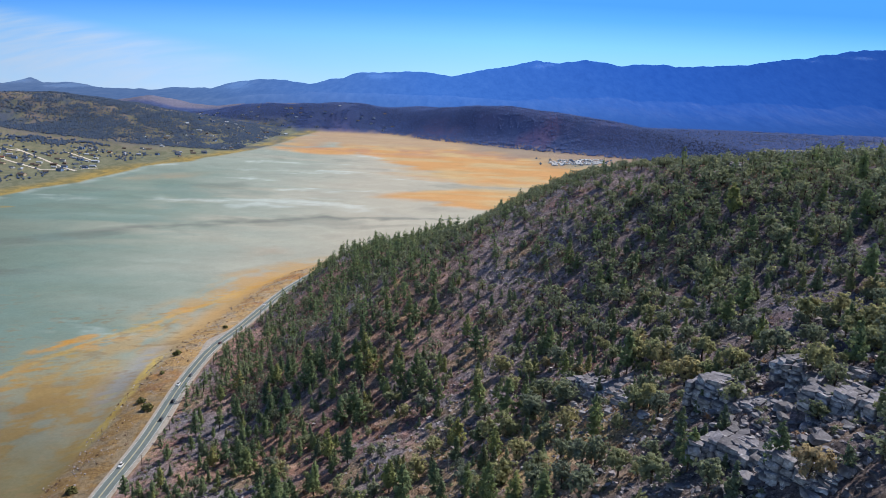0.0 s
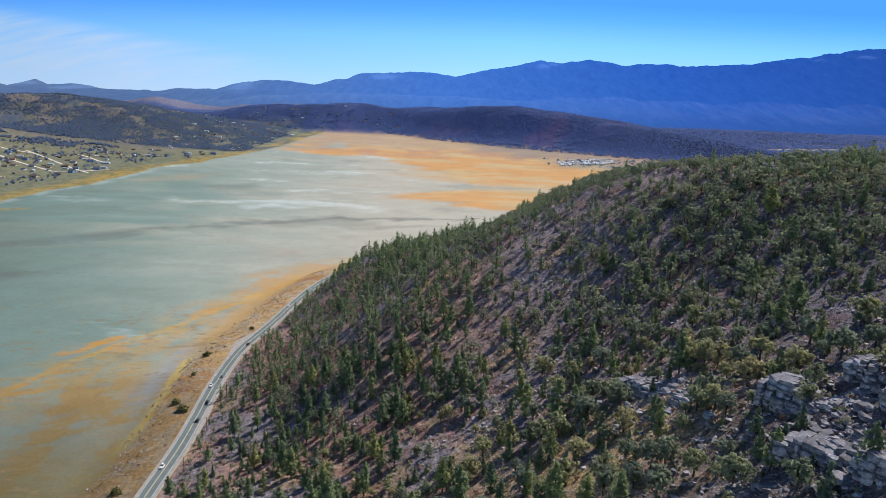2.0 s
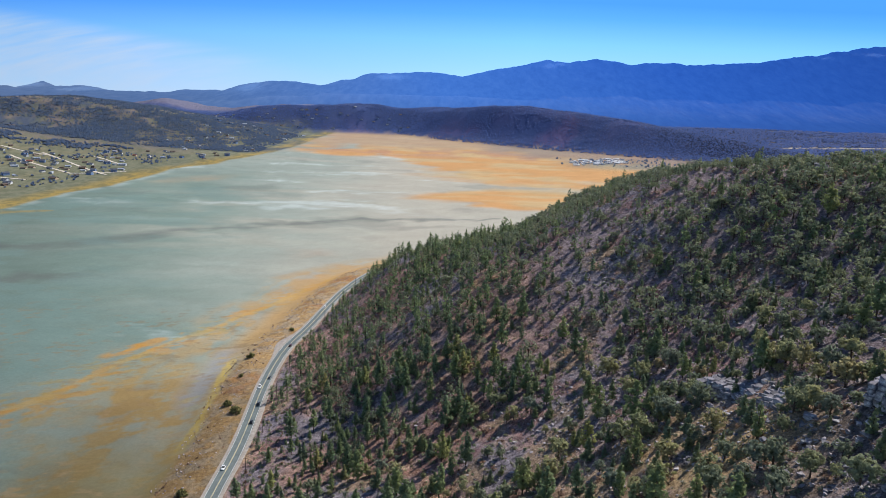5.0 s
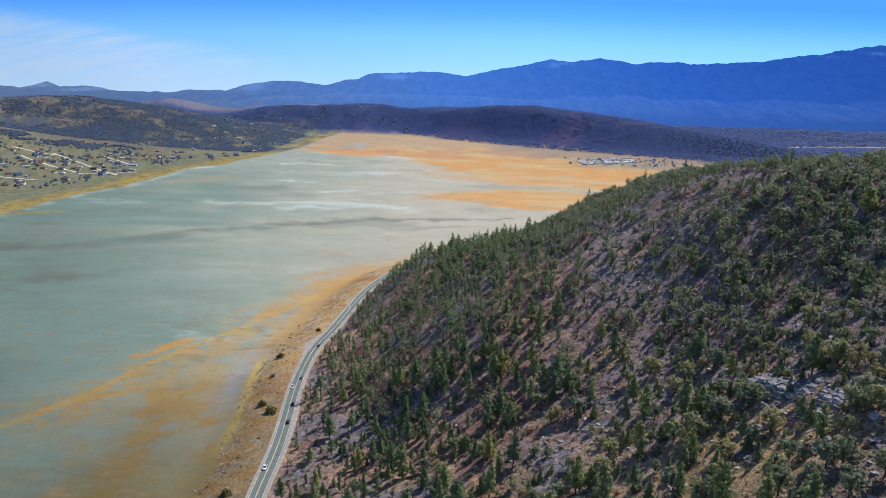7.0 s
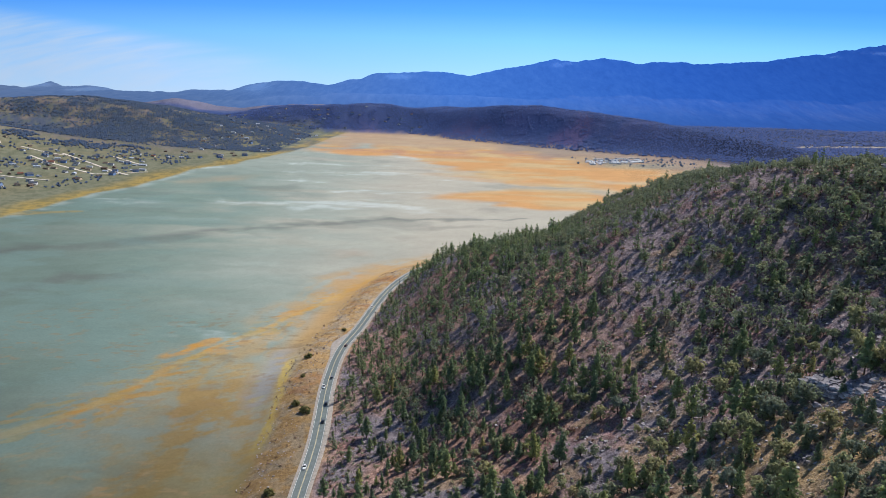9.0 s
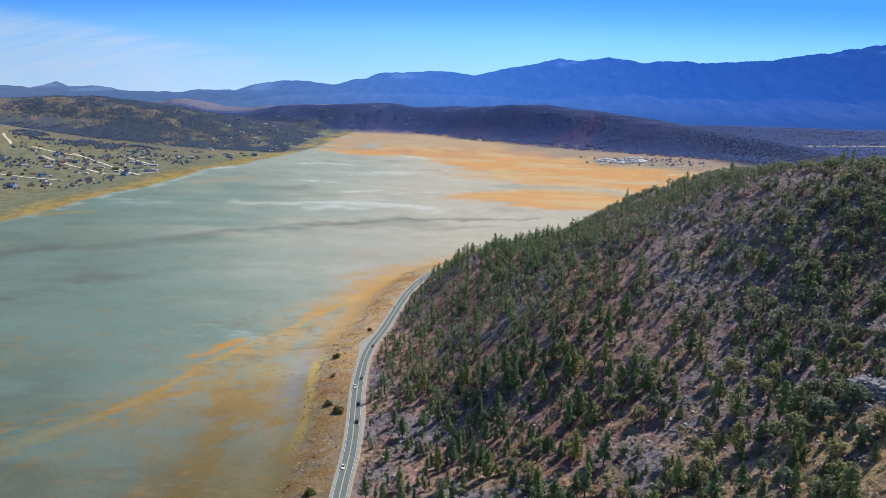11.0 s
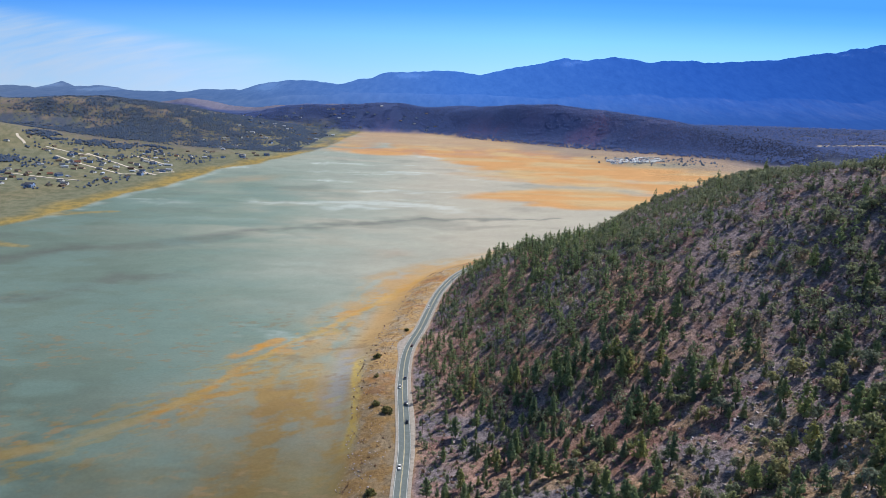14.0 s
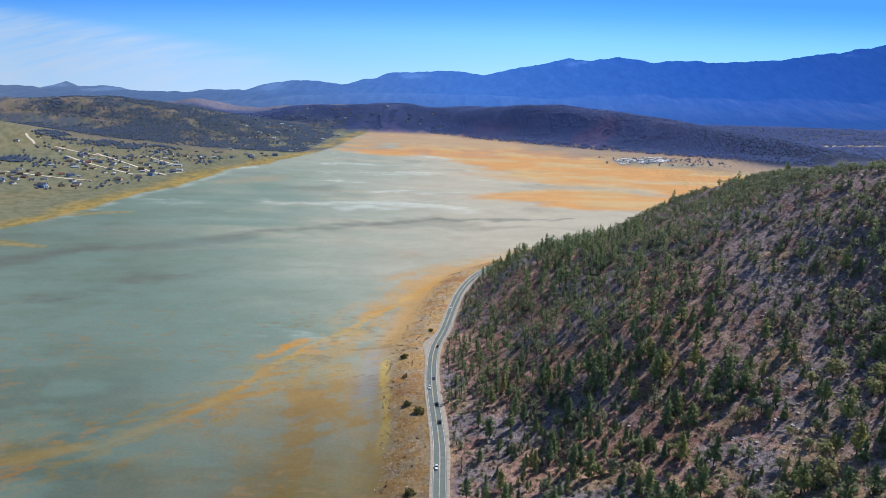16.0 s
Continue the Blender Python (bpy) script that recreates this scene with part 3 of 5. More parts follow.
# ---- road ----
def ribbon(name, y0, y1, left, right, lift, mat, parent=None, step=3.0):
    """A strip along the road between two distances from its middle (numbers or functions of y), with a turned-down edge."""
    ys = np.arange(y0, y1, step)
    xs = road_x(ys)
    tx, ty = np.gradient(xs, ys), np.ones_like(ys)
    ln = np.hypot(tx, ty)
    nx, ny = ty / ln, -tx / ln
    l = left(ys) if callable(left) else np.full_like(ys, left)
    r = right(ys) if callable(right) else np.full_like(ys, right)
    z = np.full_like(ys, ROAD_Z + lift)
    rows = [np.c_[xs + nx * o, ys + ny * o, z + dz] for o, dz in ((l - 0.05, -0.25), (l, 0), ((l + r) / 2, 0.02), (r, 0), (r + 0.05, -0.25))]
    n = len(ys)
    idx = np.arange(5 * n).reshape(5, n)
    faces = np.stack([idx[:-1, :-1], idx[:-1, 1:], idx[1:, 1:], idx[1:, :-1]], -1).reshape(-1, 4)[:, ::-1]
    ob = new(name, mesh_of(name, np.concatenate(rows), faces, None, mat, flat=True))
    ob.parent = parent
    return ob


road = tagged(ribbon("road", -390, 860, -3.7, 3.7, 0.06, M_ASPHALT), "two-lane grey asphalt road along the lake shore", "road", kind="structure")
ribbon("shoulder", -390, 860, lambda y: -5.2 - 5.0 * np.exp(-((y - 500) / 17) ** 2), -3.65, 0.0, M_GRAVEL, road)
ribbon("shoulder", -390, 860, 3.65, lambda y: 5.4 + 1.2 * np.exp(-((y - 380) / 45) ** 2), 0.0, M_GRAVEL, road)
ribbon("edge_line", -390, 860, -3.42, -3.22, 0.10, M_WHITE_LINE, road)
ribbon("edge_line", -390, 860, 3.22, 3.42, 0.10, M_WHITE_LINE, road)
ribbon("centre_line", -390, 860, -0.24, -0.08, 0.10, M_YELLOW_LINE, road)
ribbon("centre_line", -390, 860, 0.08, 0.24, 0.10, M_YELLOW_LINE, road)

M_DIRT = mottled("pale_dirt", [(0.3, srgb(184, 172, 152)), (0.7, srgb(212, 200, 180))], 6.0, 0.95)
for line in DIRT_ROADS:
    (ax, ay), (bx, by) = line
    n = max(int(math.hypot(bx - ax, by - ay) / 8), 2)
    f = np.linspace(0, 1, n)
    wander = 3.0 * np.sin(f * 5 + ax)
    ux, uy = (bx - ax) / math.hypot(bx - ax, by - ay), (by - ay) / math.hypot(bx - ax, by - ay)
    mx, my = ax + (bx - ax) * f - uy * wander, ay + (by - ay) * f + ux * wander
    rows = []
    for o, dz in ((-3.2, -0.8), (-3.0, 0.7), (3.0, 0.7), (3.2, -0.8)):
        px, py = mx - uy * o, my + ux * o
        rows.append(np.c_[px, py, heights(mx, my) + dz])
    idx = np.arange(4 * n).reshape(4, n)
    faces = np.stack([idx[:-1, :-1], idx[:-1, 1:], idx[1:, 1:], idx[1:, :-1]], -1).reshape(-1, 4)
    tagged(new("dirt_road", mesh_of("dirt_road", np.concatenate(rows), faces, None, M_DIRT)), "pale unpaved road between the village houses", "dirt road", kind="structure")

# ---- far mountains and sky ----
SKYLINE = [(-5200, 150), (-4000, 120), (-3300, 98), (-2940, 90), (-2794, 78), (-2690, 94), (-2624, 124), (-2550, 100), (-2385, 102), (-2147, 82), (-1869, 79), (-1682, 103), (-1458, 104),
           (-1308, 150), (-1130, 172), (-972, 180), (-870, 166), (-805, 161), (-618, 203), (-499, 243), (-377, 254), (-230, 258), (-79, 271), (40, 252), (128, 241), (294, 286), (479, 318), (681, 371), (813, 357),
           (1027, 390), (1224, 364), (1485, 379), (1636, 373), (2010, 396), (2268, 430), (2415, 456), (2634, 496), (2884, 533), (3300, 560), (4000, 520), (5600, 450)]


def backdrop_material():
    """Forested far slopes with bare patches; the blue haze over them is painted as glow, dimmer low down."""
    mat, nodes, links, shader = material("haze_glow_mountain", 1.0)
    shader.inputs["Specular IOR Level"].default_value = 0.0
    tall = nodes.new("ShaderNodeMapping")
    tall.inputs["Scale"].default_value = (1, 0.25, 1)
    links.new(nodes.new("ShaderNodeTexCoord").outputs["Object"], tall.inputs["Vector"])
    forest = noise_node(nodes, links, 70, 8, 0.72)
    links.new(tall.outputs["Vector"], forest.inputs["Vector"])
    bare = nodes.new("ShaderNodeAttribute")
    bare.attribute_name = "bare"
    patch = nodes.new("ShaderNodeMath")
    patch.operation = "ADD"
    links.new(forest.outputs["Fac"], patch.inputs[0])
    links.new(bare.outputs["Fac"], patch.inputs[1])
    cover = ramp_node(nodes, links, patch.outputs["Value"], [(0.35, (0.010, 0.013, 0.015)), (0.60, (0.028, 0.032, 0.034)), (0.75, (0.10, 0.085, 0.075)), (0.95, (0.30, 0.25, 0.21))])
    links.new(cover.outputs["Color"], shader.inputs["Base Color"])
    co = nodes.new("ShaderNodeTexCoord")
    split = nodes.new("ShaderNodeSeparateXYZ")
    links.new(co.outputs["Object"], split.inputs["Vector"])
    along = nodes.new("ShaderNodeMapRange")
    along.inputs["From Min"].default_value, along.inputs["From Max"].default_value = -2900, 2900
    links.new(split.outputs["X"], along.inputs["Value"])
    # haze as emission: greyer on the left, deeper blue on the right
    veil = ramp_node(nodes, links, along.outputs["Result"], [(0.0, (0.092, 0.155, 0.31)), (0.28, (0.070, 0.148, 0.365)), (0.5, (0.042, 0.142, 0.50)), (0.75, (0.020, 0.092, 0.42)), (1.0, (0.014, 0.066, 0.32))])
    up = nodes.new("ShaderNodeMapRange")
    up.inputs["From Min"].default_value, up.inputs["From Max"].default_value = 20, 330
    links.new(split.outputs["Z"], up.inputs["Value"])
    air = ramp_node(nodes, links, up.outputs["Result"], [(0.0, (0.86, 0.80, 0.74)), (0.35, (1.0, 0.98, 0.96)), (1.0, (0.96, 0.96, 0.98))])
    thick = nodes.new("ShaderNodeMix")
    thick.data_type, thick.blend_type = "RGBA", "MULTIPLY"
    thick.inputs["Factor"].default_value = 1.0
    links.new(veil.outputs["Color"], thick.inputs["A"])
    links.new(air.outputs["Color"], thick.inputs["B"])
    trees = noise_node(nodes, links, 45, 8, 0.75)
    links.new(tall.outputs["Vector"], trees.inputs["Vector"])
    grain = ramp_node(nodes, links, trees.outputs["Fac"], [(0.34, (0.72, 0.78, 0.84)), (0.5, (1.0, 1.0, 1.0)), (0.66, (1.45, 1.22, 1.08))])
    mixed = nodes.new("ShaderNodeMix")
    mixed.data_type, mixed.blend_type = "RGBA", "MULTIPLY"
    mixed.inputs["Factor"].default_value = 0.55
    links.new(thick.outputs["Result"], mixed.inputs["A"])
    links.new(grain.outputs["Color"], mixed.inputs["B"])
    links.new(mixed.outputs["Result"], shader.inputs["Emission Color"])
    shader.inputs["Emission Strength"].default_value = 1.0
    return mat


SCARS = [(2780, 470, 90, 14), (2480, 440, 60, 8), (2960, 440, 50, 14), (690, 330, 60, 22), (760, 345, 40, 12), (-330, 225, 110, 22), (-1230, 130, 90, 25), (-2640, 100, 70, 14), (-2300, 85, 90, 12)]    # bare faces: x, z, half widths


def build_mountains():
    xs = np.r_[np.linspace(-5000, -3100, 40), np.linspace(-3080, 3080, 640), np.linspace(3100, 5400, 40)]
    ys = np.linspace(3380, 4690, 60)
    yy, xx = np.meshgrid(ys, xs, indexing="ij")
    sx, sz = zip(*SKYLINE)
    crest = np.interp(xx, sx, sz)
    crest = crest + (fbm(xx, xx * 0, 95, 4, 49) - 0.5) * 22
    k = np.clip((yy - 3380) / (4640 - 3380), 0, 1)
    foot = 22
    spur = 1 - np.abs(2 * fbm(xx + 60 * np.sin(yy / 200), yy, 420, 5, 41, 900) - 1)
    zz = foot + (crest - foot) * k ** 1.35 * (1 - 0.42 * (1 - spur) * 4 * k * (1 - k) - 0.0)
    front = 100 + 60 * fbm(xx, yy * 0, 700, 3, 43)
    zz = np.maximum(zz, foot + (np.minimum(crest * 0.62, front) - foot) * np.exp(-((yy - 3950) / 210) ** 2) * smooth(xx, -1500, -800))
    zz += (fbm(xx, yy, 120, 4, 44) - 0.5) * 26 * k * (1 - k ** 6) + (fbm(xx, yy * 0, 22, 2, 45) - 0.5) * 7 * k ** 8 * smooth(xx, -200, 900)
    zz = np.where(yy > 4645, zz - (yy - 4645) * 3, zz)
    idx = np.arange(xx.size).reshape(xx.shape)
    faces = np.stack([idx[:-1, :-1], idx[:-1, 1:], idx[1:, 1:], idx[1:, :-1]], -1).reshape(-1, 4)
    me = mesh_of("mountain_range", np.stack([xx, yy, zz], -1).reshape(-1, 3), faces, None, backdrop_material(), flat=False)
    bare = np.zeros_like(zz)
    for cx, cz, rx, rz in SCARS:
        bare = np.maximum(bare, np.exp(-((xx - cx) / rx) ** 2 - ((zz - cz) / rz) ** 2))
    # cover colour darkened at the foot to offset sunlight on the flat
    bare = 0.62 * bare + 0.10 * smooth(-xx, 300, 1500) - 0.04 - 0.3 * (1 - smooth(zz, 25, 90))
    me.attributes.new("bare", "FLOAT", "POINT").data.foreach_set("value", bare.astype(np.float32).ravel())
    return tagged(new("mountain_range_backdrop", me), "blue wooded mountain range behind the dry lake", "mountains", kind="structure")


def sky_material():
    """Clear sky, paler towards the ridges, with thin streaks of high cloud."""
    mat, nodes, links, shader = material("sky_and_cirrus", 1.0)
    nodes.remove(shader)
    co = nodes.new("ShaderNodeTexCoord")
    split = nodes.new("ShaderNodeSeparateXYZ")
    links.new(co.outputs["Object"], split.inputs["Vector"])
    up = nodes.new("ShaderNodeMapRange")
    up.inputs["From Min"].default_value, up.inputs["From Max"].default_value = 80, 760
    links.new(split.outputs["Z"], up.inputs["Value"])
    blue = ramp_node(nodes, links, up.outputs["Result"], [(0.0, srgb(172, 208, 244)), (0.3, srgb(146, 199, 252)), (0.6, srgb(120, 187, 254)), (0.85, srgb(86, 160, 251)), (1.0, srgb(72, 146, 247))])
    turn = nodes.new("ShaderNodeMapping")
    turn.inputs["Rotation"].default_value = (0, radians(9), 0)
    turn.inputs["Scale"].default_value = (1 / 1300, 1, 1 / 110)
    links.new(co.outputs["Object"], turn.inputs["Vector"])
    tex = nodes.new("ShaderNodeTexNoise")
    tex.inputs["Scale"].default_value, tex.inputs["Detail"].default_value, tex.inputs["Roughness"].default_value = 1.0, 5, 0.5
    tex.inputs["Distortion"].default_value = 0.3
    links.new(turn.outputs["Vector"], tex.inputs["Vector"])
    wisps = ramp_node(nodes, links, tex.outputs["Fac"], [(0.27, (0.25,) * 3), (0.74, (0.9,) * 3)])
    west = nodes.new("ShaderNodeMapRange")
    west.interpolation_type = "SMOOTHSTEP"
    west.inputs["From Min"].default_value, west.inputs["From Max"].default_value = -700, -2300
    links.new(split.outputs["X"], west.inputs["Value"])
    # the cloud's upper edge sinks towards the east
    edge = nodes.new("ShaderNodeMath")
    edge.operation = "MULTIPLY_ADD"
    edge.inputs[1].default_value, edge.inputs[2].default_value = 0.13, 0.0
    links.new(split.outputs["X"], edge.inputs[0])
    lift = nodes.new("ShaderNodeMath")
    lift.operation = "ADD"
    links.new(edge.outputs["Value"], lift.inputs[0])
    links.new(split.outputs["Z"], lift.inputs[1])
    low = nodes.new("ShaderNodeMapRange")
    low.interpolation_type = "SMOOTHSTEP"
    low.inputs["From Min"].default_value, low.inputs["From Max"].default_value = 230, 90
    links.new(lift.outputs["Value"], low.inputs["Value"])
    cover = nodes.new("ShaderNodeMath")
    cover.operation = "MULTIPLY"
    links.new(west.outputs["Result"], cover.inputs[0])
    links.new(low.outputs["Result"], cover.inputs[1])
    cover2 = nodes.new("ShaderNodeMath")
    cover2.operation = "MULTIPLY"
    links.new(cover.outputs["Value"], cover2.inputs[0])
    links.new(wisps.outputs["Color"], cover2.inputs[1])
    cloud = nodes.new("ShaderNodeMix")
    cloud.data_type = "RGBA"
    cloud.inputs["B"].default_value = (*srgb(182, 206, 236), 1)
    links.new(cover2.outputs["Value"], cloud.inputs["Factor"])
    links.new(blue.outputs["Color"], cloud.inputs["A"])
    glow = nodes.new("ShaderNodeEmission")
    glow.inputs["Strength"].default_value = 0.90
    toward = nodes.new("ShaderNodeMapRange")          # brighter towards the sun
    toward.inputs["From Min"].default_value, toward.inputs["From Max"].default_value = -2900, 600
    toward.inputs["To Min"].default_value, toward.inputs["To Max"].default_value = 0.76, 1.06
    links.new(split.outputs["X"], toward.inputs["Value"])
    links.new(toward.outputs["Result"], glow.inputs["Strength"])
    links.new(cloud.outputs["Result"], glow.inputs["Color"])
    links.new(glow.outputs["Emission"], nodes["Material Output"].inputs["Surface"])
    return mat


def build_sky():
    xs, zs = np.linspace(-6500, 6500, 60), np.linspace(-60, 1500, 14)
    zz, xx = np.meshgrid(zs, xs, indexing="ij")
    yy = 4900 - 40 * (xx / 6500) ** 2 - 60 * (zz / 1500) ** 2
    idx = np.arange(xx.size).reshape(xx.shape)
    faces = np.stack([idx[:-1, :-1], idx[:-1, 1:], idx[1:, 1:], idx[1:, :-1]], -1).reshape(-1, 4)
    return tagged(new("sky_backdrop", mesh_of("sky_backdrop", np.stack([xx, yy, zz], -1).reshape(-1, 3), faces, None, sky_material(), flat=False)),
                  "clear blue sky with thin white cirrus above the ridges", "sky", kind="structure")


build_mountains()
build_sky()


# ---- plants ----
rng = np.random.default_rng(7)


FULL = [1.0]           # how much larger the sprays are on simpler trees


def sprays(centres, radii, outward, count, length, width, rs):
    """Loose sprays of needles: count small blades round each centre, shaded as rounded clumps. Verts, faces, normals."""
    n = len(centres)
    c = np.repeat(centres, count, 0)
    r = np.repeat(radii, count)[:, None]
    out = np.repeat(outward, count, 0)
    ball = rs.normal(0, 1, (n * count, 3))
    ball /= np.linalg.norm(ball, axis=1, keepdims=True) + 1e-9
    base = c + ball * r * rs.uniform(0.35, 1.0, (n * count, 1)) * (1, 1, 0.75)
    face = ball * 0.8 + out * 0.9 + rs.normal(0, 0.28, (n * count, 3)) + (0, 0, 0.25)
    face /= np.linalg.norm(face, axis=1, keepdims=True) + 1e-9
    way = np.cross(face + rs.normal(0, 0.45, face.shape), rs.normal(0, 1, face.shape))
    way /= np.linalg.norm(way, axis=1, keepdims=True) + 1e-9
    side = np.cross(way, face)
    side /= np.linalg.norm(side, axis=1, keepdims=True) + 1e-9
    size = rs.uniform(0.7, 1.3, (n * count, 1)) * r * FULL[0]
    a = base - way * size * length * 0.5 + side * size * width * 0.5
    b = base - way * size * length * 0.4 - side * size * width * 0.5
    t = base + way * size * length * 0.6
    turned = np.einsum("ij,ij->i", np.cross(b - a, t - a), face) < 0
    a[turned], b[turned] = b[turned].copy(), a[turned].copy()
    verts = np.stack([a, b, t], 1).reshape(-1, 3)
    return verts, np.arange(len(verts)).reshape(-1, 3), np.repeat(face, 3, 0)


def stem(points, radii, sides=6):
    """A tapered round stem through the points."""
    verts, faces = [], []
    for p, r in zip(points, radii):
        for k in range(sides):
            a = 2 * math.pi * k / sides
            verts.append((p[0] + r * math.cos(a), p[1] + r * math.sin(a), p[2]))
    for i in range(len(points) - 1):
        for k in range(sides):
            a, b = i * sides + k, i * sides + (k + 1) % sides
            faces += [(a, b, b + sides), (a, b + sides, a + sides)]
    return np.array(verts), np.array(faces)


def limb(a, b, r):
    """A thin tapered limb from a to b."""
    a, b = np.array(a, float), np.array(b, float)
    way = (b - a) / (np.linalg.norm(b - a) + 1e-9)
    s = np.cross(way, (0.3, 0.2, 1.0))
    s /= np.linalg.norm(s) + 1e-9
    u = np.cross(way, s)
    ring = [a + r * (math.cos(k) * s + math.sin(k) * u) for k in (0, 2.09, 4.19)]
    return np.array([*ring, b]), np.array([(0, 1, 3), (1, 2, 3), (2, 0, 3)])


def joined(pieces):
    verts, faces, start = [], [], 0
    for v, f in pieces:
        verts.append(v)
        faces.append(f + start)
        start += len(v)
    return np.concatenate(verts), np.concatenate(faces)


def tall_pine(rs, h, spread, clumps, blades):
    """An open, tapering pine: trunk with limbs in loose whorls, crown of needle clumps towards the limb ends."""
    bend = rs.normal(0, 0.02, 2) * h
    wood = [stem([(0, 0, -0.8), (bend[0] * .3, bend[1] * .3, h * .3), (bend[0] * .7, bend[1] * .7, h * .65), (bend[0], bend[1], h * .97)], [h * .02, h * .016, h * .009, h * .002])]
    low, gone = rs.uniform(0.10, 0.24), rs.uniform(0, 6.28)
    whorls = rs.integers(11, 15)
    f = low + (1 - low) * (rs.integers(0, whorls, clumps) + rs.uniform(0.1, 0.7, clumps)) / whorls
    f = low + (f - low) * (0.82 + 0.18 * rs.random(clumps))
    ang = rs.uniform(0, 6.28, clumps)
    lobes = 0.78 + 0.26 * np.sin(ang * 2 + gone) + 0.22 * np.sin(f * 34 + gone) + 0.16 * np.sin(ang * 5 + f * 17)
    prof = spread * h * ((1.02 - f) ** 0.62 * np.minimum(1, (f - low + 0.10) * 5)) * lobes
    reach = prof * rs.uniform(0.12, 1, clumps) ** 0.55
    c = np.c_[np.cos(ang) * reach + bend[0] * f, np.sin(ang) * reach + bend[1] * f, f * h - reach * rs.uniform(-0.05, 0.28, clumps)]
    out = np.c_[np.cos(ang), np.sin(ang), 0.15 + 0.7 * f]
    top = np.c_[bend[0] + rs.normal(0, .008 * h, 4), bend[1] + rs.normal(0, .008 * h, 4), h * np.array([.91, .95, .98, 1.0])]
    c, out = np.r_[c, top], np.r_[out, np.tile((0, 0, 1.0), (4, 1))]
    rad = np.r_[rs.uniform(0.042, 0.068, clumps) * h * (1.2 - 0.5 * f), np.full(4, 0.026 * h)]
    for k in range(0, clumps, 6):
        wood.append(limb((bend[0] * f[k], bend[1] * f[k], f[k] * h - 0.02 * h), c[k], h * 0.005))
    return joined(wood), sprays(c, rad, out, blades, 1.15, 0.8, rs)


def round_pine(rs, h, spread, clumps, blades):
    """A low, broad pinyon: short forked trunk and a dense crown of uneven lobes."""
    wood = [stem([(0, 0, -0.8), (rs.normal(0, .1), rs.normal(0, .1), h * .3), (rs.normal(0, .2), rs.normal(0, .2), h * .75)], [h * .035, h * .025, h * .006])]
    # a few boughs, each a lobe of its own, the highest near the middle
    boughs = rs.integers(5, 9)
    ba, br = rs.uniform(0, 6.28, boughs), spread * h * np.sqrt(rs.uniform(0.02, 0.55, boughs))
    bz = h * (rs.uniform(0.34, 0.56, boughs) + 0.18 * (1 - br / (spread * h)))
    middle = np.r_[np.c_[np.cos(ba) * br, np.sin(ba) * br, bz], [(rs.normal(0, .06) * h, rs.normal(0, .06) * h, .66 * h), (0, 0, .36 * h)]]
    size = np.r_[rs.uniform(0.16, 0.26, boughs), 0.22, 0.25] * h * (spread / 0.32)
    which = rs.integers(0, len(middle), clumps)
    way = rs.normal(0, 1, (clumps, 3))
    way /= np.linalg.norm(way, axis=1, keepdims=True)
    p = middle[which] + way * (size[which] * rs.uniform(0.55, 1.0, clumps))[:, None] * (1, 1, 0.95)
    p[:, 2] = np.clip(p[:, 2], rs.uniform(.05, .13, clumps) * h, h)
    for k in range(0, clumps, 7):
        wood.append(limb((0, 0, max(p[k, 2] - .25 * h, .12 * h)), p[k], h * .01))
    out = p - (0, 0, 0.35 * h)
    out /= np.linalg.norm(out, axis=1, keepdims=True) + 1e-9
    return joined(wood), sprays(p, rs.uniform(0.055, 0.085, clumps) * h, out * 0.6 + way * 0.6, blades, 1.15, 0.85, rs)


def spire(rs, h, spread, clumps, blades):
    """A dense, pointed juniper or young fir, leafy to the ground."""
    wood = [stem([(0, 0, -0.6), (0, 0, h * .5), (0, 0, h * .92)], [h * .025, h * .014, h * .003], 5)]
    f = 0.06 + 0.94 * rs.random(clumps) ** 1.3
    ang = rs.uniform(0, 6.28, clumps)
    g = rs.uniform(0, 6.28)
    reach = spread * h * (1 - f) ** 0.75 * (0.8 + 0.25 * np.sin(ang * 3 + g + f * 9) + 0.15 * np.sin(ang * 2 + f * 21)) * np.sqrt(rs.uniform(0.3, 1, clumps))
    c = np.c_[np.cos(ang) * reach, np.sin(ang) * reach, f * h]
    out = np.c_[np.cos(ang) * .9, np.sin(ang) * .9, 0.2 + 0.6 * f]
    return joined(wood), sprays(c, rs.uniform(0.055, 0.085, clumps) * h * (1.1 - .4 * f), out, blades, 1.2, 0.85, rs)


def snag(rs, h):
    """A dead, bare, weathered tree."""
    wood = [stem([(0, 0, -0.8), (.1, 0, h * .4), (.2, .1, h)], [h * .022, h * .015, h * .004])]
    for k in range(26):
        z, a, l = rs.uniform(.3, .97) * h, rs.uniform(0, 6.28), rs.uniform(.06, .2) * h
        wood.append(limb((.1, 0, z), (.1 + math.cos(a) * l, math.sin(a) * l, z + rs.uniform(-.02, .08) * h), h * .006))
    return joined(wood)


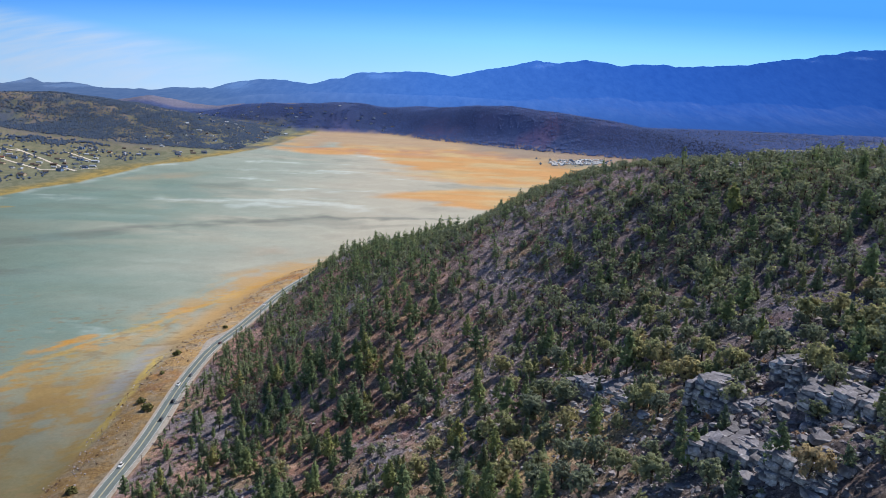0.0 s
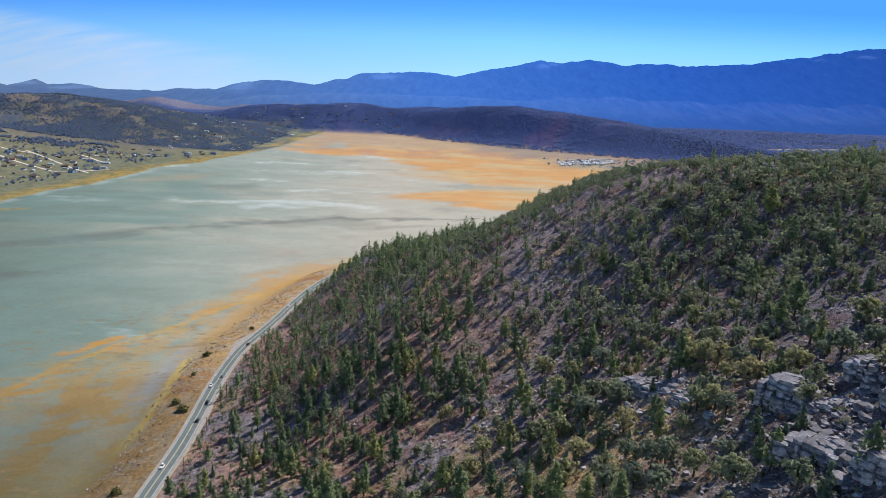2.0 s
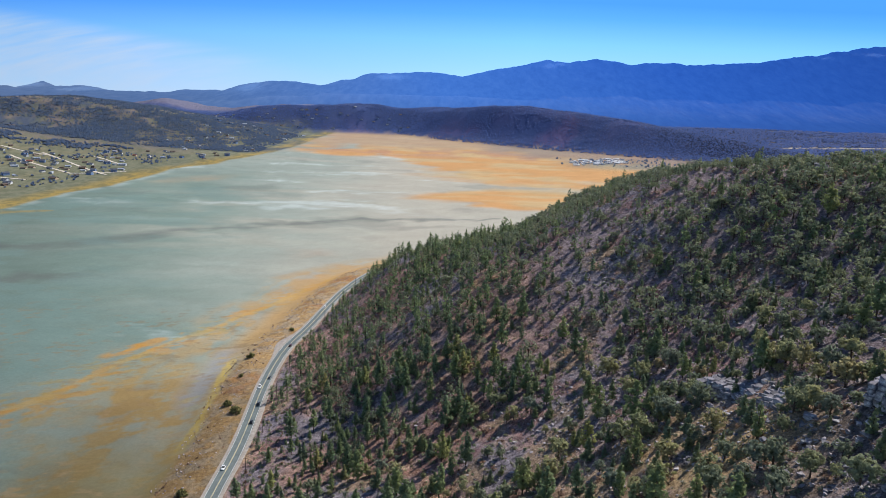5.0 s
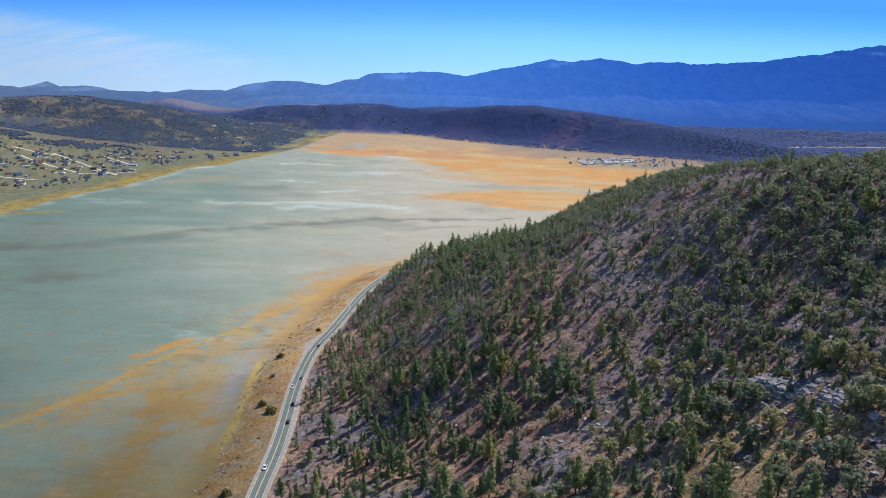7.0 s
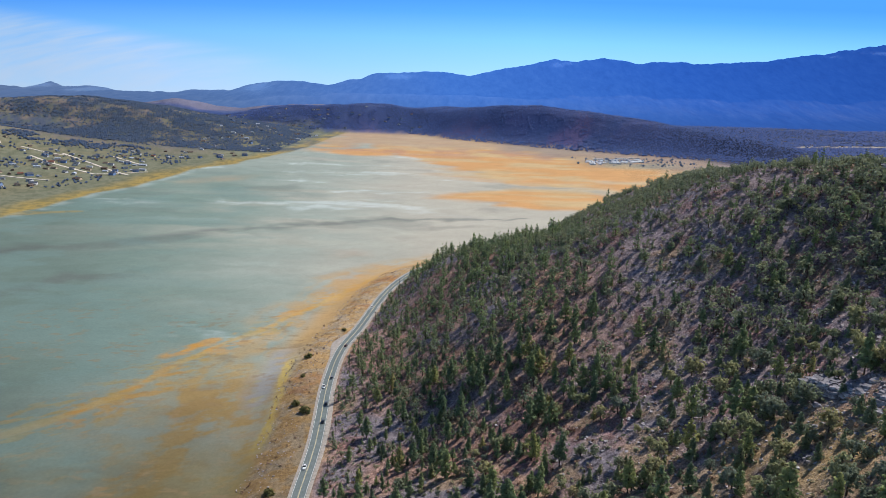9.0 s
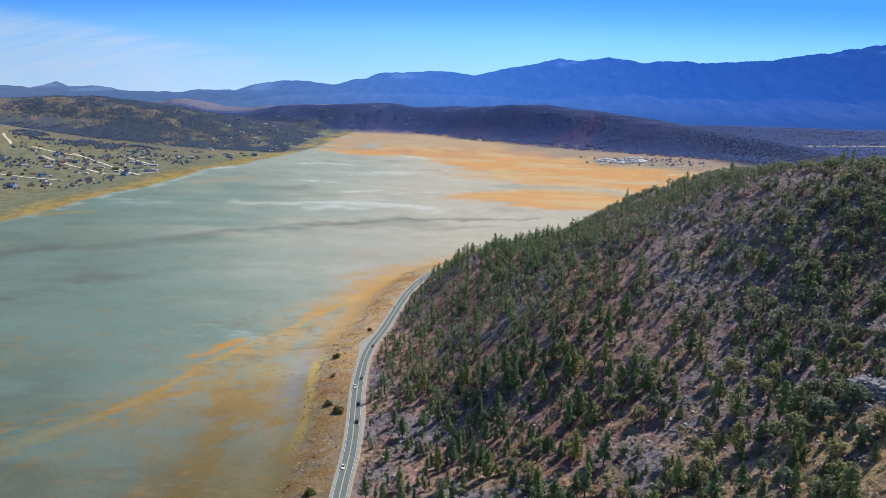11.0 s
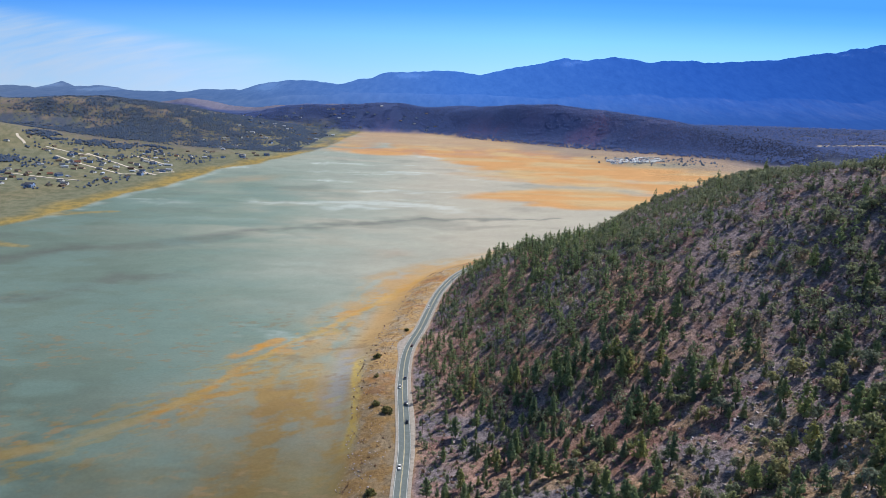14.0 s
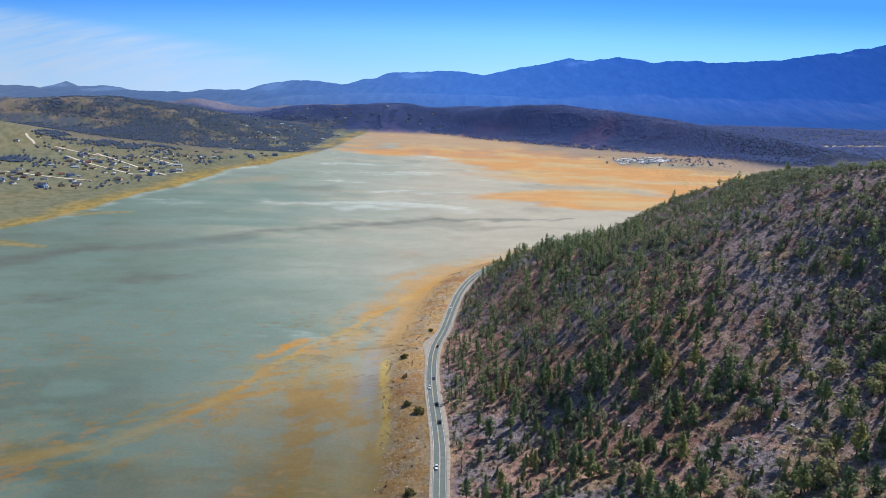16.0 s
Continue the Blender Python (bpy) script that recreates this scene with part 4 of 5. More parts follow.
KINDS = {  # kind: builder, height, spread, material, label, category, group
    "jeffrey_pine": (tall_pine, 15.5, 0.33, M_PINE, "tall green pine with an open tapering crown on the slope", "pine tree", "tall pines on the hillside"),
    "pinyon_pine": (round_pine, 9.5, 0.40, M_PINYON, "low grey-green pinyon pine with a rounded bushy crown", "pine tree", "pinyon pines on the hillside"),
    "juniper": (spire, 8.5, 0.28, M_JUNIPER, "dark green pointed juniper growing among stones", "juniper tree", "junipers on the hillside"),
}
near_trees, stuff_shapes = {}, {}
for kind, (builder, h, spread, mat, label, category, group) in KINDS.items():
    near_trees[kind], stuff_shapes[kind] = [], []
    for v in range(6):
        rs = np.random.default_rng(100 + 10 * v + len(kind))
        wood, leaves = builder(rs, h, spread * rs.uniform(0.9, 1.12), 105, 10)
        near_trees[kind].append((mesh_of("trunk", *wood, None, M_BARK, flat=False), mesh_of("crown", *leaves, mat)))
        FULL[0] = 1.4
        rs = np.random.default_rng(500 + 10 * v + len(kind))
        stuff_shapes[kind].append(builder(rs, h, spread * rs.uniform(0.9, 1.15), 42, 5))
        FULL[0] = 1.0

# where trees stand: one try in each cell of a loose net, thinned by clearings
OUTCROPS = [(80, 162, 17, 19), (94, 140, 20, 18), (67, 141, 13, 12), (64, 214, 9, 8), (60, 238, 8, 13), (71, 124, 12, 11)]          # bare rock: x, y, half widths
STANDS = []
for gy in np.arange(-190, 830, 5.5):
    for gx in np.arange(-160, 640, 5.5):
        x, y = gx + rng.uniform(-3.4, 3.4), gy + rng.uniform(-3.4, 3.4)
        chance, size, which = rng.random(3)
        if x > 330 or (y > 690 and x > 120):
            continue
        behind = x > min(42 + 0.67 * max(y, 60), max(318 - 1.2 * max(y - 425, 0), 215)) or x < -115 + 1.25 * (262 - y)
        if behind and chance > 0.06:      # few trees kept out of the camera's view, over the crest and down the near side
            continue
        d = x - float(road_x(y))
        if d < 9:
            continue
        STANDS.append((x, y, d, chance, size, which))
STANDS = np.array(STANDS)
sx, sy, sd = STANDS[:, 0], STANDS[:, 1], STANDS[:, 2]
open_ground = fbm(sx, sy, 46, 3, 51)
keep = STANDS[:, 3] < np.interp(open_ground, [0.30, 0.5, 0.70], [0.86, 0.66, 0.30]) * np.interp(sx, [-120, -60, -10, 40, 100, 150], [1.15, 0.95, 0.88, 1.0, 1.15, 1.45])
for ox, oy, rx, ry in OUTCROPS:
    keep &= (((sx - ox) / rx) ** 2 + ((sy - oy) / ry) ** 2 > 1) | (STANDS[:, 3] < 0.22)
keep &= STANDS[:, 3] < 1 - 0.55 * np.exp(-((sx + 45) / 40) ** 2 - ((sy - 390) / 45) ** 2) - 0.6 * np.exp(-((sx - 42) / 24) ** 2 - ((sy - 194) / 20) ** 2)
keep &= ~((np.abs(sx - 18) < 30) & (np.abs(sy - 210) < 9) & (STANDS[:, 3] > 0.4))
keep &= (sy > 235) | (STANDS[:, 3] < np.interp(sx, [-60, 0, 60, 120], [0.5, 0.46, 0.40, 0.62]))
STANDS = STANDS[keep]
green_side = smooth(-STANDS[:, 0] + (STANDS[:, 1] - 400) * 0.10, -70, 30)     # tall pines on the lower slope and round the point
order = np.argsort(np.hypot(STANDS[:, 0] + 40, np.where((STANDS[:, 1] < 118) | (STANDS[:, 0] < -115 + 1.25 * (262 - STANDS[:, 1])), 900, STANDS[:, 1])))
trees = []
for k in order:
    x, y, d, chance, size, which = STANDS[k]
    g = green_side[k]
    if which < (0.09 + 0.32 * g) * (0.25 if x > 10 and y > 440 else 1.0):
        kind, scale = "jeffrey_pine", 0.42 + 0.80 * size ** 1.6
    elif which < 0.64 + 0.12 * g:
        kind, scale = "pinyon_pine", (0.40 + 0.68 * size ** 1.5) * (1.18 - 0.22 * g)
    else:
        kind, scale = "juniper", 0.45 + 0.75 * size ** 1.3
    scale *= float(np.interp(y, [150, 360], [0.92, 1.0]))
    scale *= float(np.interp(d, [9, 30, 90], [0.64, 0.78, 1.0]))
    if x > 20:
        scale *= float(np.interp(y, [380, 460], [1.0, 0.78]))
    trees.append((kind, x, y, scale))
LANDMARKS = [("jeffrey_pine", -88, 664, 1.0), ("jeffrey_pine", -74, 660, 0.85), ("jeffrey_pine", 31, 252, 1.25), ("pinyon_pine", 101, 188, 1.3), ("jeffrey_pine", 60, 144, 0.75),
             ("jeffrey_pine", 71, 127, 0.7), ("jeffrey_pine", 12, 246, 1.0), ("pinyon_pine", 124, 166, 1.3), ("pinyon_pine", 133, 172, 1.2)]
TREES = LANDMARKS + [t for t in trees if all(math.hypot(t[1] - m[1], t[2] - m[2]) > 5 for m in LANDMARKS)]
tz = heights([t[1] for t in TREES], [t[2] for t in TREES])
singles = {kind: 0 for kind in KINDS}
firsts = {}
rest = {kind: [] for kind in KINDS}
for (kind, x, y, scale), z in zip(TREES, tz):
    if singles[kind] >= 300:
        rest[kind].append((x, y, float(z), scale))
        continue
    v = singles[kind] % 6
    place = Matrix.Translation((x, y, z)) @ Matrix.Rotation(rng.uniform(0, 6.28), 4, "Z") @ Matrix.Diagonal((scale * rng.uniform(.88, 1.15), scale * rng.uniform(.88, 1.15), scale, 1))
    if (kind, v) not in firsts:
        builder, h, spread, mat, label, category, group = KINDS[kind]
        root = tagged(new(kind), label, category, group)
        for name, me in zip(("trunk", "crown"), near_trees[kind][v]):
            shared(name, me, root)
        root.matrix_basis = place
        firsts[kind, v] = root
    else:
        made = copy_thing(firsts[kind, v], Matrix())
        made.matrix_basis = place
    singles[kind] += 1


def planted(shapes, spots, rs, soft=False):
    """All the spots filled with turned and scaled shapes: verts, faces and, for soft shapes, normals."""
    verts, faces, normals, start = [], [], [], 0
    for x, y, z, s in spots:
        v, f, *soft_n = shapes[rs.integers(len(shapes))]
        a = rs.uniform(0, 6.28)
        turn = np.array([(math.cos(a), math.sin(a), 0), (-math.sin(a), math.cos(a), 0), (0, 0, 1)])
        verts.append(v @ turn * np.array([s * rs.uniform(.9, 1.15), s * rs.uniform(.9, 1.15), s]) + (x, y, z))
        if soft:
            normals.append(soft_n[0] @ turn)
        faces.append(f + start)
        start += len(v)
    verts, faces = np.concatenate(verts), np.concatenate(faces)
    return (verts, faces, np.concatenate(normals)) if soft else (verts, faces)


for kind, spots in rest.items():
    if spots:
        state = rng.integers(1 << 30)
        crowns = planted([s[1] for s in stuff_shapes[kind]], spots, np.random.default_rng(state), True)
        trunks = planted([s[0] for s in stuff_shapes[kind]], spots, np.random.default_rng(state))
        far = tagged(new("hillside_forest"), "mixed pine and juniper forest on the upper hillside", "forest", kind="stuff")
        shared("crown", mesh_of("crown", *crowns, M_WOOD[kind]), far)
        shared("trunk", mesh_of("trunk", *trunks, None, M_BARK), far)

# ---- shrubs ----
def shrub_shape(rs, blades=4):
    n = 6
    a, r = rs.uniform(0, 6.28, n), np.sqrt(rs.random(n)) * 0.75
    c = np.c_[np.cos(a) * r, np.sin(a) * r, rs.uniform(.2, .75, n) * (1 - 0.5 * r)]
    return sprays(c, rs.uniform(.34, .5, n), np.c_[np.cos(a) * r, np.sin(a) * r, np.full(n, .8)], blades, 1.5, .8, rs)


shrub_shapes = [shrub_shape(np.random.default_rng(900 + k)) for k in range(5)]


def shrub_field(name, label, mat, count, seed, pick, low, high):
    rs = np.random.default_rng(seed)
    spots = []
    while len(spots) < count:
        x, y = rs.uniform(-160, 330), rs.uniform(115, 640) ** 1.0
        if x - float(road_x(y)) > 8 and x < 60 + 0.75 * y and pick(x, y, rs):
            spots.append((x, y, rs.uniform(low, high)))
    zs = heights([s[0] for s in spots], [s[1] for s in spots])
    filled = planted(shrub_shapes, [(x, y, float(z) - 0.1, s) for (x, y, s), z in zip(spots, zs)], rs, True)
    tagged(new(name, mesh_of(name, *filled, mat)), label, "shrubs", kind="stuff")


def bank_field(name, label, category, mat, shapes, count, seed, low, high, soft=True):
    rs = np.random.default_rng(seed)
    ys = rs.uniform(285, 720, count)
    xs = road_x(ys) - 8 - 26 * rs.random(count) ** 0.8
    sizes = low + (high - low) * rs.random(count) ** 3
    spots = [(x, y, float(z), s) for x, y, z, s in zip(xs, ys, heights(xs, ys) - 0.05, sizes)]
    tagged(new(name, mesh_of(name, *planted(shapes, spots, rs, soft), *(() if soft else (None,)), mat)), label, category, kind="stuff")


def clearing(x, y):
    return float(fbm(np.array([x]), np.array([y]), 46, 3, 51)[0])


shrub_field("sagebrush", "grey-green sagebrush dotted over the slope", M_SHRUB, 5500, 61, lambda x, y, rs: rs.random() < clearing(x, y), 0.5, 1.5)
shrub_field("undergrowth", "dark green scrub and young junipers between the trees", M_SCRUB, 5200, 65, lambda x, y, rs: rs.random() < 0.8, 0.6, 1.7)
shrub_field("dry_brush", "rust-brown dry brush among the trees", M_RUST, 2400, 62, lambda x, y, rs: rs.random() < 0.6, 0.6, 1.9)

bank_field("bank_brush", "low dry brush on the sandy bank below the road", "shrubs", M_RUST, shrub_shapes, 700, 63, 0.25, 1.2)

# single bushes on the lake side of the road
M_BUSH = foliage("willow_leaves", [(0.0, (0.13, 0.135, 0.055)), (1.0, (0.20, 0.18, 0.07))], True, 0.3)
for x, y, s in ((-184, 475, 3.6), (-181.5, 440, 2.4), (-178, 397, 3.6), (-170, 386.5, 4.6), (-164.5, 530, 2.6), (-172, 300, 3.5)):
    rs = np.random.default_rng(int(-x * 7 + y))
    n = 46
    way = rs.normal(0, 1, (n, 3))
    way[:, 2] = np.abs(way[:, 2])
    way /= np.linalg.norm(way, axis=1, keepdims=True)
    c = way * rs.uniform(.5, 1, (n, 1)) * (0.8, 0.8, 0.85) + (0, 0, 0.12)
    v, f, vn = sprays(c, rs.uniform(.16, .26, n), way, 9, 1.3, .85, rs)
    w = joined([limb((0, 0, -.1), way[k] * .8, .05) for k in range(8)])
    bush = tagged(new("bush"), "round olive bush on the sandy bank beside the road", "bush", "bushes on the lake bank")
    shared("foliage", mesh_of("foliage", v * s, f, vn, M_BUSH), bush)
    shared("stem", mesh_of("stem", w[0] * s, w[1], None, M_BARK), bush)
    bush.matrix_basis = pose(x, y, height(x, y) - 0.05)

# dead trees
for x, y, h in ((-33, 322, 12), (52, 268, 9), (-64, 300, 9), (8, 232, 7)):
    rs = np.random.default_rng(int(x * 3 + y))
    dead = new("dead_tree", mesh_of("dead_tree", *snag(rs, h), None, M_DEADWOOD))
    tagged(dead, "bare grey dead tree standing among pines", "dead tree", "dead trees on the slope").matrix_basis = pose(x, y, height(x, y))

# ---- rocks ----
def rock_mesh(seed, corners=44):
    rs = np.random.default_rng(seed)
    bm = bmesh.new()
    for k in range(corners):
        p = rs.uniform(-1, 1, 3)
        p = p / max(abs(p)) * rs.uniform(0.8, 1.0)
        bm.verts.new((p[0], p[1], p[2] * 0.8))
    bmesh.ops.convex_hull(bm, input=bm.verts)
    loose = [v for v in bm.verts if not v.link_faces]
    bmesh.ops.delete(bm, geom=loose, context="VERTS")
    bmesh.ops.triangulate(bm, faces=bm.faces)
    me = bpy.data.meshes.new("boulder")
    bm.to_mesh(me)
    bm.free()
    me.materials.append(M_ROCK)
    return me


rock_meshes = [rock_mesh(700 + k) for k in range(12)]


def slab_mesh(seed):
    """A squared block of jointed rock with worn edges."""
    rs = np.random.default_rng(seed)
    bm = bmesh.new()
    bmesh.ops.create_cube(bm, size=2)
    for v in bm.verts:
        v.co += Vector(rs.uniform(-0.36, 0.36, 3))
    bmesh.ops.bevel(bm, geom=list(bm.edges), offset=0.10, segments=1, affect="EDGES")
    bmesh.ops.triangulate(bm, faces=bm.faces)
    me = bpy.data.meshes.new("slab")
    bm.to_mesh(me)
    bm.free()
    me.materials.append(M_ROCK)
    return me


slab_meshes = [slab_mesh(640 + k) for k in range(10)]


def outcrop(x, y, length, tall, facing, seed, label):
    """A broken cliff: courses of jointed slabs, stepped back as they rise, in front of the slope."""
    rs = np.random.default_rng(seed)
    nx, ny = math.cos(radians(facing)), math.sin(radians(facing))
    root = tagged(new("rock_outcrop"), label, "rock outcrop", "rock outcrops on the slope")
    root.matrix_basis = pose(x, y, height(x, y))
    foot = height(x, y)
    a = -length / 2
    while a < length / 2:
        wide = rs.uniform(0.9, 2.9)
        a += wide * 0.9
        crown = tall * (0.05 + 1.05 * float(vnoise(np.array([a / 6.0 + seed]), np.array([0.5]), seed)[0])) * (1 - 0.5 * abs(2 * a / length) ** 3)
        nudge = rs.normal(0, 1.1)
        z, back = -2.0, 0.0
        while z < crown:
            thick = rs.uniform(0.5, 1.6) * (0.7 + 0.25 * wide)
            deep = rs.uniform(1.6, 3.2)
            for row in range(2 if z + thick < crown else 3):
                o = back + nudge + row * deep * 1.2 + rs.normal(0, 0.3)
                px, py = x - ny * a - nx * o, y + nx * a - ny * o
                at = max(foot + z, height(px, py) - 1.0)
                ob = shared("slab", slab_meshes[rs.integers(10)], root)
                ob.matrix_basis = pose(px - x, py - y, at + thick / 2 - foot, rs.normal(0, 7), rs.normal(4, 6), facing + 90 + rs.normal(0, 16)) @ Matrix.Diagonal((wide * 0.56, deep * 0.6, thick * 0.56, 1))
            z += thick
            back += rs.uniform(-0.2, 1.0)


outcrop(77, 165, 25, 8.5, 214, 11, "tall broken cliff of jointed grey granite on the ridge")
outcrop(91, 138, 23, 8.0, 212, 12, "dark jointed granite cliff with pale lit ledges")
outcrop(66, 140, 15, 3.6, 216, 13, "low ledge of cracked grey granite above rubble")
outcrop(60, 240, 22, 5.5, 206, 14, "shaded granite cliff half hidden by pines")
outcrop(64, 214, 9, 2.8, 210, 15, "pale granite ledge beside dry grass")
outcrop(71, 123, 14, 3.5, 212, 16, "low granite ledge on the near slope")
outcrop(180, 410, 15, 5.0, 222, 17, "grey granite crag on the crest among pines")
outcrop(95, 160, 20, 4.2, 214, 18, "upper granite ledge behind the cliff top")

rs = np.random.default_rng(77)
spots = []
while len(spots) < 260:
    ox, oy, rx, ry = OUTCROPS[rs.choice(6, p=(0.32, 0.26, 0.18, 0.08, 0.06, 0.10))]
    x, y = rs.normal(ox - 4, rx * .8), rs.normal(oy - 3, ry * .8)
    s = 0.4 + 1.3 * rs.random() ** 3.0
    spots.append((x, y, s * rs.uniform(.8, 1.5), s * rs.uniform(.8, 1.3), s * rs.uniform(.5, 1.0)))
rz = heights([s[0] for s in spots], [s[1] for s in spots])
for k, ((x, y, a, b, c), z) in enumerate(zip(spots, rz)):
    ob = tagged(new("boulder", rock_meshes[k % 12]), "pale angular granite boulder on the stony slope", "boulder", "boulders of the outcrop")
    ob.matrix_basis = pose(x, y, z + c * 0.25, rs.uniform(-14, 14), rs.uniform(-4, 20), rs.uniform(-35, 35)) @ Matrix.Diagonal((a, b, c, 1))

rock_shapes = []
for me in [rock_mesh(760 + k, 9) for k in range(10)]:
    v = np.empty(len(me.vertices) * 3, np.float32)
    me.vertices.foreach_get("co", v)
    f = np.empty(len(me.loops), np.int32)
    me.loops.foreach_get("vertex_index", f)
    rock_shapes.append((v.reshape(-1, 3).astype(float), f.reshape(-1, 3)))
rs = np.random.default_rng(78)
spots = []
while len(spots) < 12500:
    x, y = rs.uniform(-140, 260), rs.uniform(115, 520)
    if x - float(road_x(y)) < 10 or x > 60 + .75 * y:
        continue
    near = sum(math.exp(-((x - ox) / (rx * 1.3)) ** 2 - ((y - oy) / (ry * 1.3)) ** 2) for ox, oy, rx, ry in OUTCROPS)
    n = float(fbm(np.array([x]), np.array([y]), 45, 4, 35)[0])
    near += 0.7 * math.exp(-((x - 28) / 42) ** 2 - ((y - 275) / 45) ** 2) + 0.35 * float(smooth(np.array(x), -30.0, 60.0))
    if rs.random() < 0.03 + near * 1.0 + 0.5 * max(0, n - 0.5) * 2.5:
        spots.append((x, y, 0.2 + 0.85 * rs.random() ** 3))
zs = heights([s[0] for s in spots], [s[1] for s in spots])
tagged(new("scree", mesh_of("scree", *planted(rock_shapes, [(x, y, float(z), s) for (x, y, s), z in zip(spots, zs)], rs), None, M_SCREE)),
       "loose broken grey stones scattered over the slope", "stones", kind="stuff")

rs = np.random.default_rng(79)
spots = []
while len(spots) < 2400:
    x, y = rs.uniform(30, 150), rs.uniform(104, 240)
    inside = math.exp(-((x - 92) / 46) ** 4 - ((y - 152) / 50) ** 4) + math.exp(-((x - 67) / 14) ** 2 - ((y - 229) / 9) ** 2)
    if rs.random() < inside:
        spots.append((x, y, 0.25 + 1.1 * rs.random() ** 3.6))
zs = heights([s[0] for s in spots], [s[1] for s in spots])
tagged(new("rubble", mesh_of("rubble", *planted(rock_shapes, [(x, y, float(z), s) for (x, y, s), z in zip(spots, zs)], rs), None, M_ROCK)),
       "blocky pale granite rubble around the outcrop", "stones", kind="stuff")

bank_field("bank_stones", "pale loose stones on the sandy bank", "stones", M_SCREE, rock_shapes, 1300, 64, 0.12, 0.7, False)

# ---- vehicles on the road ----
M_TYRE = mottled("tyre_rubber", [(0.3, (0.015,) * 3), (0.7, (0.03,) * 3)], 0.2, 0.9)
M_RIM = mottled("wheel_alloy", [(0.3, (0.4,) * 3), (0.7, (0.55,) * 3)], 0.2, 0.35, metal=0.9)
M_GLASS = mottled("dark_car_glass", [(0.3, (0.015, 0.02, 0.025)), (0.7, (0.03, 0.035, 0.04))], 0.5, 0.1)


def car_paint(name, colour):
    mat = mottled(name, [(0.3, tuple(c * 0.92 for c in colour)), (0.7, colour)], 0.6, 0.3)
    mat.node_tree.nodes["Principled BSDF"].inputs["Coat Weight"].default_value = 0.6
    return mat


def loft(sections):
    """A closed body through cross sections along x: each (x, half width low, half width high, bottom, top)."""
    bm = bmesh.new()
    rings = []
    for x, wl, wh, b, t in sections:
        rings.append([bm.verts.new(p) for p in ((x, -wl, b), (x, wl, b), (x, wl * 1.0, b + (t - b) * .55), (x, wh, t), (x, -wh, t), (x, -wl * 1.0, b + (t - b) * .55))])
    for r, q in zip(rings, rings[1:]):
        for k in range(6):
            bm.faces.new((r[k], r[(k + 1) % 6], q[(k + 1) % 6], q[k]))
    bm.faces.new(rings[0][::-1])
    bm.faces.new(rings[-1])
    bmesh.ops.recalc_face_normals(bm, faces=bm.faces)
    bmesh.ops.bevel(bm, geom=list(bm.edges), offset=0.04, segments=1, affect="EDGES")
    return bm


def car(x, y, paint, label, tall=1.0, category="car"):
    root = tagged(new("car"), label, category, "cars on the lake road")
    part("body", loft([(-2.25, .72, .66, .42, .85), (-1.9, .9, .82, .28, .98 * tall), (-0.9, .92, .84, .26, 1.0 * tall), (0.8, .92, .84, .26, 1.0 * tall), (1.9, .88, .76, .28, .88), (2.28, .7, .62, .4, .74)]), paint, root)
    part("cabin", loft([(-1.85, .78, .60, .95 * tall, 1.08 * tall), (-1.25, .80, .64, .95 * tall, 1.46 * tall), (0.15, .80, .64, .95 * tall, 1.48 * tall), (1.0, .78, .62, .93 * tall, 1.0 * tall)]), M_GLASS, root, "dark glass")
    part("roof", loft([(-1.2, .62, .58, 1.46 * tall, 1.5 * tall), (0.12, .62, .58, 1.47 * tall, 1.52 * tall)]), paint, root)
    for wx in (-1.4, 1.42):
        for wy in (-.8, .8):
            bm = bmesh.new()
            bmesh.ops.create_cone(bm, cap_ends=True, segments=14, radius1=.33, radius2=.33, depth=.22, matrix=pose(wx, wy, .33, 90))
            tyre = part("wheel", bm, M_TYRE, root)
            bm = bmesh.new()
            bmesh.ops.create_cone(bm, cap_ends=True, segments=10, radius1=.2, radius2=.18, depth=.25, matrix=pose(wx, wy, .33, 90))
            part("rim", bm, M_RIM, tyre, "alloy rim")
    side = 1 if x > 0 else -1
    ahead = math.degrees(math.atan2(1, float((road_x(y + 2) - road_x(y - 2)) / 4)))
    root.matrix_basis = pose(float(road_x(y)) + side * 1.75, y, ROAD_Z + 0.08, 0, 0, ahead + (180 if side < 0 else 0))


WHITE, BLACK, GREY, RED = car_paint("white_car_paint", (0.8, 0.8, 0.78)), car_paint("black_car_paint", (0.02, 0.02, 0.025)), car_paint("grey_car_paint", (0.16, 0.17, 0.19)), car_paint("maroon_car_paint", (0.10, 0.02, 0.02))
car(-1, 324, WHITE, "white car driving on the lake road")
car(-1, 422, WHITE, "white car driving past roadside trees", 1.12)
car(1, 398, BLACK, "black car driving on the grey road")
car(1, 374, BLACK, "black car following along the road", 1.1)
car(1, 437, GREY, "dark grey car driving in the bend")
car(1, 496, RED, "dark maroon car by the gravel turnout")
car(-1, 590, WHITE, "white car far along the lake road")

